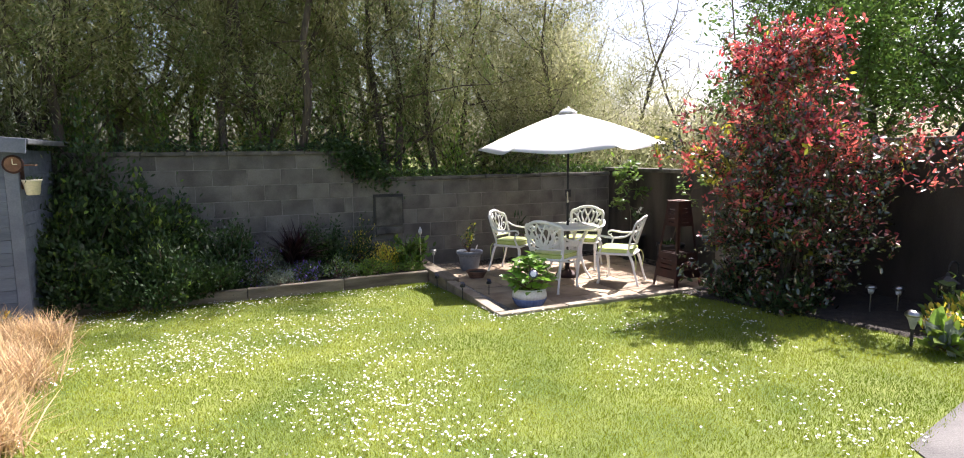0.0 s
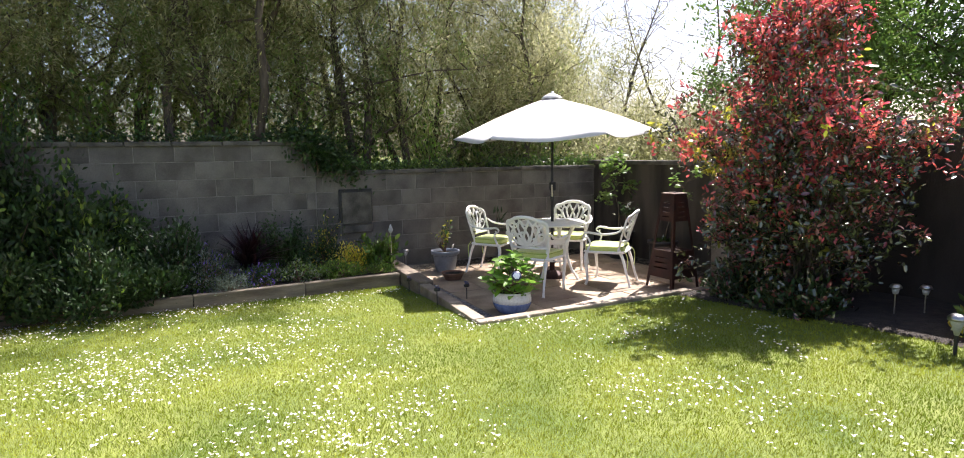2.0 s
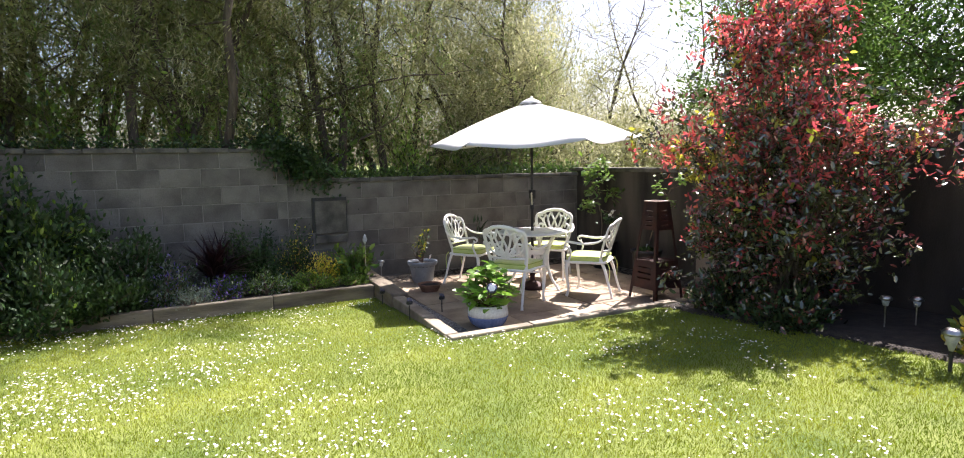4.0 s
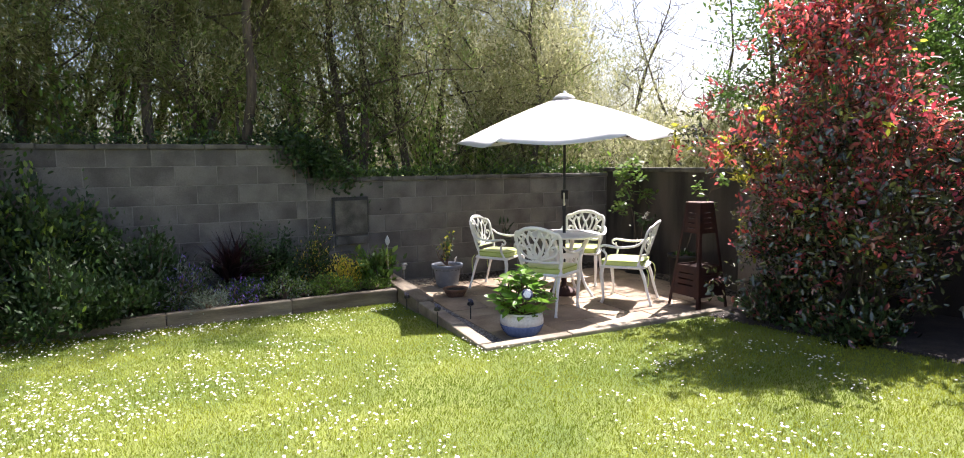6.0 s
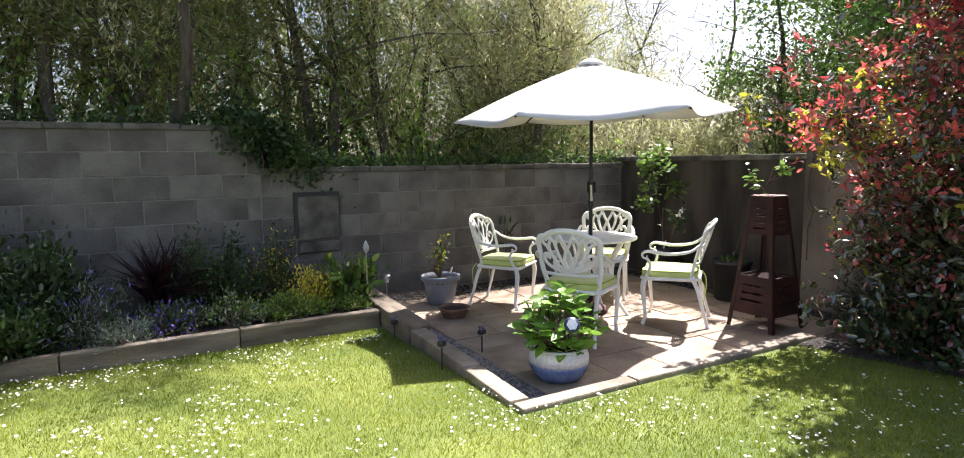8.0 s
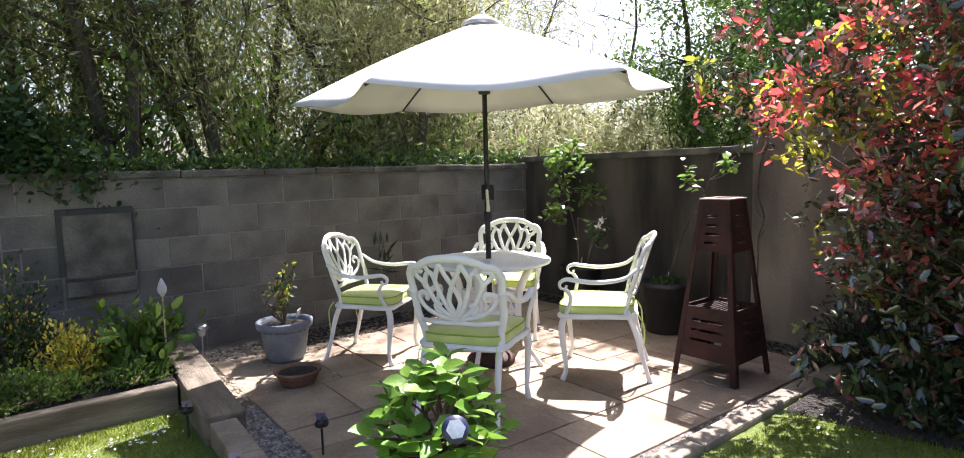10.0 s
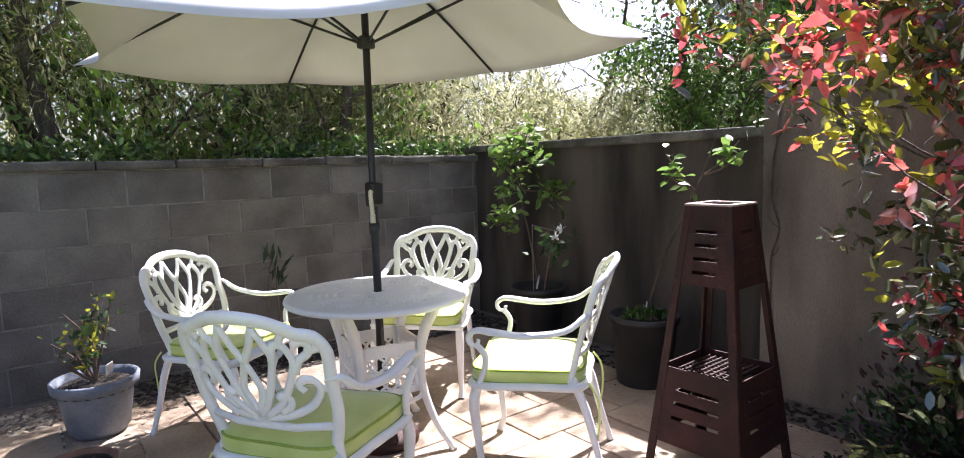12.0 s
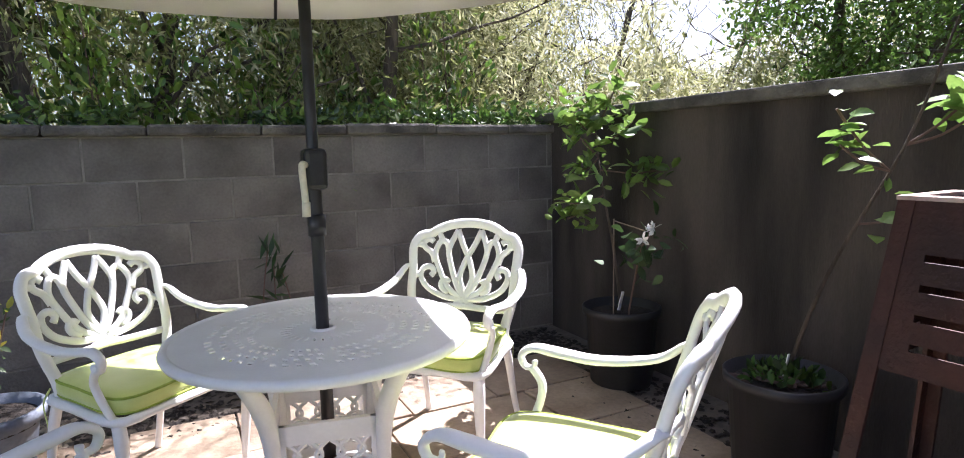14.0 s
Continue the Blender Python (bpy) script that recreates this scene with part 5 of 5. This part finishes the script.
part("roof", lathe(bmesh.new(), [(0.105, 0.40), (0.105, 0.408), (0.05, 0.44), (0.02, 0.46), (0.012, 0.49)], 4), M["black"], la)
part("floor", bx(-0.055, 0.055, -0.055, 0.055, 0.24, 0.255), M["black"], la)
for i in range(4):
    a = math.pi / 4 + i * math.pi / 2
    part("bar", sweep(bmesh.new(), [(0.072 * math.cos(a), 0.072 * math.sin(a), 0.25), (0.072 * math.cos(a), 0.072 * math.sin(a), 0.405)], 0.006, 6), M["black"], la)
part("pane", bx(-0.045, 0.045, -0.045, 0.045, 0.256, 0.398), M["glass"], la)
shrub("variegated_shrub", (5.2, 3.35, 0.18), (0.40, 0.36, 0.38), [M["gold"], M["cream"], M["bright"]], 1100, 0.08, "yellow variegated shrub at the lawn's corner", odds=[0.5, 0.2, 0.3])
shrub("large_leaf_plant", (4.72, 3.22, 0.2), (0.25, 0.22, 0.2), [M["bright"], M["silver"]], 70, 0.17, "large pale green leaves at the edge of the lawn", "plant", odds=[0.6, 0.4], seed_tips=10)
shrub("leafy_shrub", (5.7, 3.3, 0.18), (0.4, 0.5, 0.75), [M["broad"], M["bright"]], 900, 0.1, "green shrub by the rendered wall", odds=[0.7, 0.3])

# ---- shed ----
SX, SY = -2.23, 8.1
shed = thing("garden_shed", pose(SX, SY, -0.02), "blue-grey boarded garden shed with a felt roof", "shed")
part("core", bx(-2.2, -0.03, 0.03, 1.45, 0.0, 1.86), M["trim"], shed)
for face in ("front", "side"):
    for i in range(14):
        z = 0.02 + i * 0.132
        if face == "front":
            b = bx(-2.2, -0.11, 0.0, 0.026, z, z + 0.128, m=None)
        else:
            b = bx(-0.026, 0.0, 0.06, 1.45, z, z + 0.128)
        part("board", b, M["shed"], shed)
part("corner_post", bx(-0.105, 0.012, -0.015, 0.055, 0.0, 1.88, bevel=0.006), M["trim"], shed)
part("roof", box(bmesh.new(), -2.4, 0.16, -0.16, 1.6, 0.0, 0.06, bevel=0.015, m=pose(0, 0, 1.93, 0, 5.0, 0)), M["felt"], shed)
part("fascia", box(bmesh.new(), -2.4, 0.14, -0.185, -0.162, -0.09, 0.05, m=pose(0, 0, 1.93, 0, 5.0, 0)), M["trim"], shed)
part("base", bx(-2.25, 0.06, -0.04, 1.5, -0.12, 0.0), M["kerb"], shed)
ck = thing("wall_clock", pose(SX - 0.02, SY - 0.018, 1.70, 90, 0, 0), "round bronze garden clock on the shed", "clock")
part("case", lathe(bmesh.new(), [(0.085, 0.0), (0.095, 0.008), (0.09, 0.03), (0.075, 0.022)], 28), M["rust"], ck, smooth=True)
part("dial", lathe(bmesh.new(), [(0.074, 0.018), (0.074, 0.023), (0.005, 0.024)], 28), M["terracotta"], ck)
part("clock_hand", bx(-0.004, 0.004, 0, 0.055, 0.0245, 0.027), M["cream"], ck)
part("clock_hand", bx(0, 0.038, -0.004, 0.004, 0.0245, 0.027), M["cream"], ck)
wp = thing("wall_planter", pose(SX + 0.105, SY + 0.06, 1.38), "cream planter hung on the shed's corner", "planter")
part("bucket", lathe(bmesh.new(), [(0.055, 0), (0.06, 0.005), (0.082, 0.14), (0.09, 0.145), (0.09, 0.16), (0.08, 0.16), (0.07, 0.12), (0.01, 0.11)], 20), M["cream"], wp, smooth=True)
part("bracket", bx(-0.105, -0.06, -0.012, 0.012, 0.06, 0.36), M["rust"], wp)
part("bird_perch", bx(-0.1, 0.05, -0.05, 0.05, 0.30, 0.315), M["terracotta"], wp)
part("sprigs", scatter("sprigs", NARROW, np.stack([rng.normal(size=40) * 0.03, rng.normal(size=40) * 0.03, np.full(40, 0.12)], 1), frames_of(unit(40, 1.5), rng.uniform(0, 6, 40)), np.full(40, 0.09), [M["shrub"]]), None, wp)

# straw-coloured grasses and yellow flowers before the shed
for x, y, r in [(-1.55, 6.9, 0.42), (-1.75, 6.3, 0.42), (-1.45, 5.7, 0.42), (-1.5, 5.0, 0.42), (-1.75, 5.5, 0.42), (-1.3, 4.4, 0.42), (-2.1, 6.9, 0.4), (-2.05, 7.4, 0.36), (-1.6, 3.9, 0.42)]:
    t = thing("ornamental_grass", pose(x - 0.38, y, lawn_z(x, y)), "dry straw-coloured tussock of ornamental grass", "ornamental grass", "straw grasses by the lawn")
    n = 1100
    d = rng.normal(size=(n, 3)) * np.array([0.55, 0.55, 0.25])
    d[:, 2] = np.abs(d[:, 2]) + 0.75
    p = rng.normal(size=(n, 3)) * np.array([0.12, 0.12, 0])
    tv = (np.array([(0, 0.012, 0), (0, -0.012, 0), (0.55, -0.01, 0.02), (0.55, 0.01, 0.02), (1, 0, -0.16)]), [(0, 1, 2, 3), (3, 2, 4)])
    part("blades", scatter("blades", tv, p, frames_of(d, rng.normal(size=n) * 0.4), rng.uniform(0.22, 0.42, n), [M["straw"]]), None, t)
tagged(part("border_soil_left", bx(-4.3, -1.95, 2.0, 8.0, -0.1, 0.06, bevel=0.02), M["chips"]), "bark covered border before the shed", "ground", kind="structure")
shrub("yellow_flowers", (-2.35, 7.55, 0.05), (0.16, 0.14, 0.26), [M["silver"], M["yolk"]], 260, 0.045, "yellow flowers on grey-green stems by the shed", "flowers", odds=[0.75, 0.25])

# ---- lawn ----
def on_lawn(x, y):
    edge_r = 4.80 - 0.12 * math.sin(y * 1.3)
    if y > 8.42 or y < 1.9 or x > edge_r or x < -1.75 - 0.25 * (y > 7) + 0.08 * math.sin(2.1 * y):
        return False
    if y > 5.98 and x > 2.24:
        return False
    if x > 2.66 and y < 2.27 + 0.263 * (x - 2.79):
        return False
    return True


raw = np.stack([rng.uniform(-2.2, 5.1, 520000), rng.uniform(1.9, 8.45, 520000)], 1)
raw = raw[rng.uniform(size=len(raw)) < np.clip(1.15 - 0.08 * (raw[:, 1] - 2), 0.6, 1)]
raw = raw[np.array([on_lawn(x, y) for x, y in raw])]
n = len(raw)
pos = np.column_stack([raw, 0.379 - 0.048 * np.clip(raw[:, 1], -6, 8.5) - 0.004])
d = rng.normal(size=(n, 3)) * 0.45
d[:, 2] = 1.0
tagged(part("lawn_grass", scatter("lawn_grass", BLADE, pos, frames_of(d, rng.uniform(0, 6.28, n)), rng.uniform(0.015, 0.032, n) * (1 + 0.35 * (raw[:, 1] > 8.2)), [M["blade"]]), None),
       "short sunlit lawn grass", "grass", kind="stuff")
cand = np.stack([rng.uniform(-2.0, 4.9, 26000), rng.uniform(2.2, 8.4, 26000)], 1)
ok = []
for x, y in cand:
    if not on_lawn(x, y):
        continue
    f = noise.noise(Vector((x * 0.9, y * 0.9, 5))) * 0.9 + noise.noise(Vector((x * 3.3, y * 3.3, 9))) * 0.7
    dens = 0.14 + 0.95 * f + 0.14 * (x < 1.5) * (y > 3.4) - 0.16 * (x > 2.6)
    if rng.uniform() < dens:
        ok.append((x, y, lawn_z(x, y) + rng.uniform(0.018, 0.04)))
ok = np.array(ok)
n = len(ok)
k = 9
tv = [(math.cos(2 * math.pi * i / k), math.sin(2 * math.pi * i / k), 0.12) for i in range(k)] + [(0, 0, -0.05)] + [(0.36 * math.cos(2 * math.pi * i / 5), 0.36 * math.sin(2 * math.pi * i / 5), 0.14) for i in range(5)] + [(0, 0, 0.24)]
tf = [(k, i, (i + 1) % k) for i in range(k)] + [(k + 1 + i, k + 1 + (i + 1) % 5, k + 6) for i in range(5)]
tilt = np.column_stack([np.ones(n), rng.normal(size=n) * 0.25, rng.normal(size=n) * 0.3])
me = scatter("daisies", (np.array(tv), tf), ok, frames_of(tilt, rng.normal(size=n) * 0.35), rng.uniform(0.0048, 0.0092, n), [M["petal"], M["yolk"]], face_mat=[0] * k + [1] * 5)
tagged(part("daisies", me, None), "white daisies scattered over the lawn", "daisies", kind="stuff")

# ---- kerbs, flags, blocks ----
def beam(parent, name, a, b, width, z0, z1, material, bevel=0.012):
    dx, dy = b[0] - a[0], b[1] - a[1]
    length, ang = math.hypot(dx, dy), math.degrees(math.atan2(dy, dx))
    ob = part(name, bx(0.003, length - 0.003, -width / 2, width / 2, z0, z1, bevel=bevel), material, parent)
    ob.matrix_basis = pose(a[0], a[1], 0, 0, 0, ang)
    return ob


edge = tagged(thing("patio_kerb", pose(0, 0, 0), "low pale kerb round the paved corner", "kerb"), kind="structure")
pts = [(2.22, 6.05), (3.05, 6.066), (3.9, 6.085), (4.82, 6.105)]
for a, b in zip(pts, pts[1:]):
    beam(edge, "kerb_stone", a, b, 0.105, -0.1, 0.125 + rng.normal() * 0.003, M["kerb"])
beam(edge, "kerb_stone", (4.83, 6.11), (6.1, 6.14), 0.12, -0.1, 0.11, M["sleeper"])
pts = [(2.285, 6.13), (2.31, 6.75), (2.33, 7.3), (2.345, 7.75)]
for a, b in zip(pts, pts[1:]):
    beam(edge, "kerb_stone", a, b, 0.13, -0.1, 0.125 + rng.normal() * 0.003, M["kerb"])
beam(edge, "sleeper", (2.36, 7.76), (2.40, 8.62), 0.2, -0.1, 0.15, M["sleeper"])
beam(edge, "sleeper", (2.42, 8.63), (2.46, 9.55), 0.2, -0.1, 0.13, M["sleeper"])
bed = tagged(thing("bed_kerb", pose(0, 0, 0), "weathered timber sleepers edging the flower bed", "kerb"), kind="structure")
pts = [(2.28, 8.52), (1.1, 8.50), (-0.1, 8.46), (-1.2, 8.45), (-2.1, 8.45)]
for a, b in zip(pts, pts[1:]):
    beam(bed, "sleeper", a, b, 0.09, -0.15, 0.125 + rng.normal() * 0.004, M["sleeper"])

patio = tagged(thing("patio", pose(0, 0, 0), "sandstone coloured paving flags of the patio corner", "patio"), kind="structure")
slabs = {}
y = 6.33
for r, depth in enumerate([0.45, 0.6, 0.3, 0.6, 0.45, 0.45]):
    x = 2.63
    i = r
    while x < 5.55:
        w = (0.6, 0.45, 0.75, 0.45, 0.6, 0.3)[i % 6]
        key = (w, depth)
        if key not in slabs:
            slabs[key] = finish("flag", bx(0.004, w - 0.004, 0.004, depth - 0.004, -0.035, 0.0, bevel=0.005), M["slab"])
        ob = new("flag", slabs[key])
        ob.parent = patio
        ob.matrix_basis = pose(x, y, rng.normal() * 0.0015, rng.normal() * 0.2, rng.normal() * 0.2, 0)
        x += w
        i += 1
    y += depth


def pebbles(name, n, x0, x1, y0, y1, z, size, material, label, flatn=0.6):
    v = np.array([(1, 0, 0), (0.3, 0.8, 0), (-0.8, 0.5, 0), (-0.7, -0.6, 0), (0.4, -0.8, 0), (0.1, 0, flatn)])
    f = [(0, 1, 5), (1, 2, 5), (2, 3, 5), (3, 4, 5), (4, 0, 5)]
    p = np.stack([rng.uniform(x0, x1, n), rng.uniform(y0, y1, n), np.full(n, z)], 1)
    dd = np.column_stack([np.cos(a := rng.uniform(0, 6.28, n)), np.sin(a), rng.normal(size=n) * 0.2])
    return tagged(part(name, scatter(name, (v, f), p, frames_of(dd, rng.normal(size=n) * 0.3), rng.uniform(0.5, 1.3, n) * size, [material]), None), label, "gravel", kind="stuff")


pebbles("gravel_strip", 3600, 2.40, 2.64, 6.14, 8.2, -0.01, 0.012, M["gravel"], "dark mixed gravel strip along the kerb")
pebbles("gravel_strip", 1500, 2.5, 5.0, 6.18, 6.32, -0.01, 0.012, M["gravel"], "dark mixed gravel strip along the kerb")
pebbles("bark_chips", 2600, 2.52, 3.3, 8.3, 9.6, -0.008, 0.018, M["chips"], "pale bark chips round the pots", 0.3)
pebbles("leaf_litter", 2200, 3.3, 6.05, 9.0, 9.66, -0.008, 0.02, M["soil"], "dark leaf litter at the foot of the wall", 0.3)
pebbles("leaf_litter", 1500, 5.35, 6.05, 6.3, 9.0, -0.008, 0.02, M["soil"], "dark leaf litter beside the rendered wall", 0.3)

blocks = {}


def course_wall(parent, x0, x1, rows, phase):
    for r in rows:
        z = 1.118 + 0.224 * r
        x = x0
        nxt = x0 + ((phase + 0.225 * (r % 2) - x0) % 0.45)
        while x < x1 - 0.01:
            e = min(nxt if nxt > x + 0.02 else nxt + 0.45, x1)
            w = round(e - x, 2)
            if w not in blocks:
                blocks[w] = finish("block", bx(0.005, w - 0.005, -0.004, 0.10, 0.005, 0.219, bevel=0.004), M["block"])
            ob = new("block", blocks[w])
            ob.parent = parent
            ob.matrix_basis = pose(x, WALL_Y + rng.uniform(-0.002, 0.003), z, 0, 0, 0)
            x = e
            nxt = e + 0.45
    return parent


course_wall(wall_back, STEP_X, 6.14, range(-6, 1), 4.30)
course_wall(wall_back_high, -4.4, STEP_X, range(-6, 3), 4.30)
x = STEP_X
while x < 6.3:
    w = 0.44 + 0.22 * rng.uniform()
    part("coping_stone", bx(x, min(x + w, 6.36) - 0.006, WALL_Y - 0.03, WALL_Y + 0.24, 1.345, 1.405 + rng.normal() * 0.004, bevel=0.014), M["coping"], wall_back)
    x += w
x = -4.4
while x < STEP_X:
    w = 0.44 + 0.22 * rng.uniform()
    part("coping_stone", bx(x, min(x + w, STEP_X) - 0.006, WALL_Y - 0.03, WALL_Y + 0.24, 1.76, 1.82 + rng.normal() * 0.004, bevel=0.014), M["coping"], wall_back_high)
    x += w
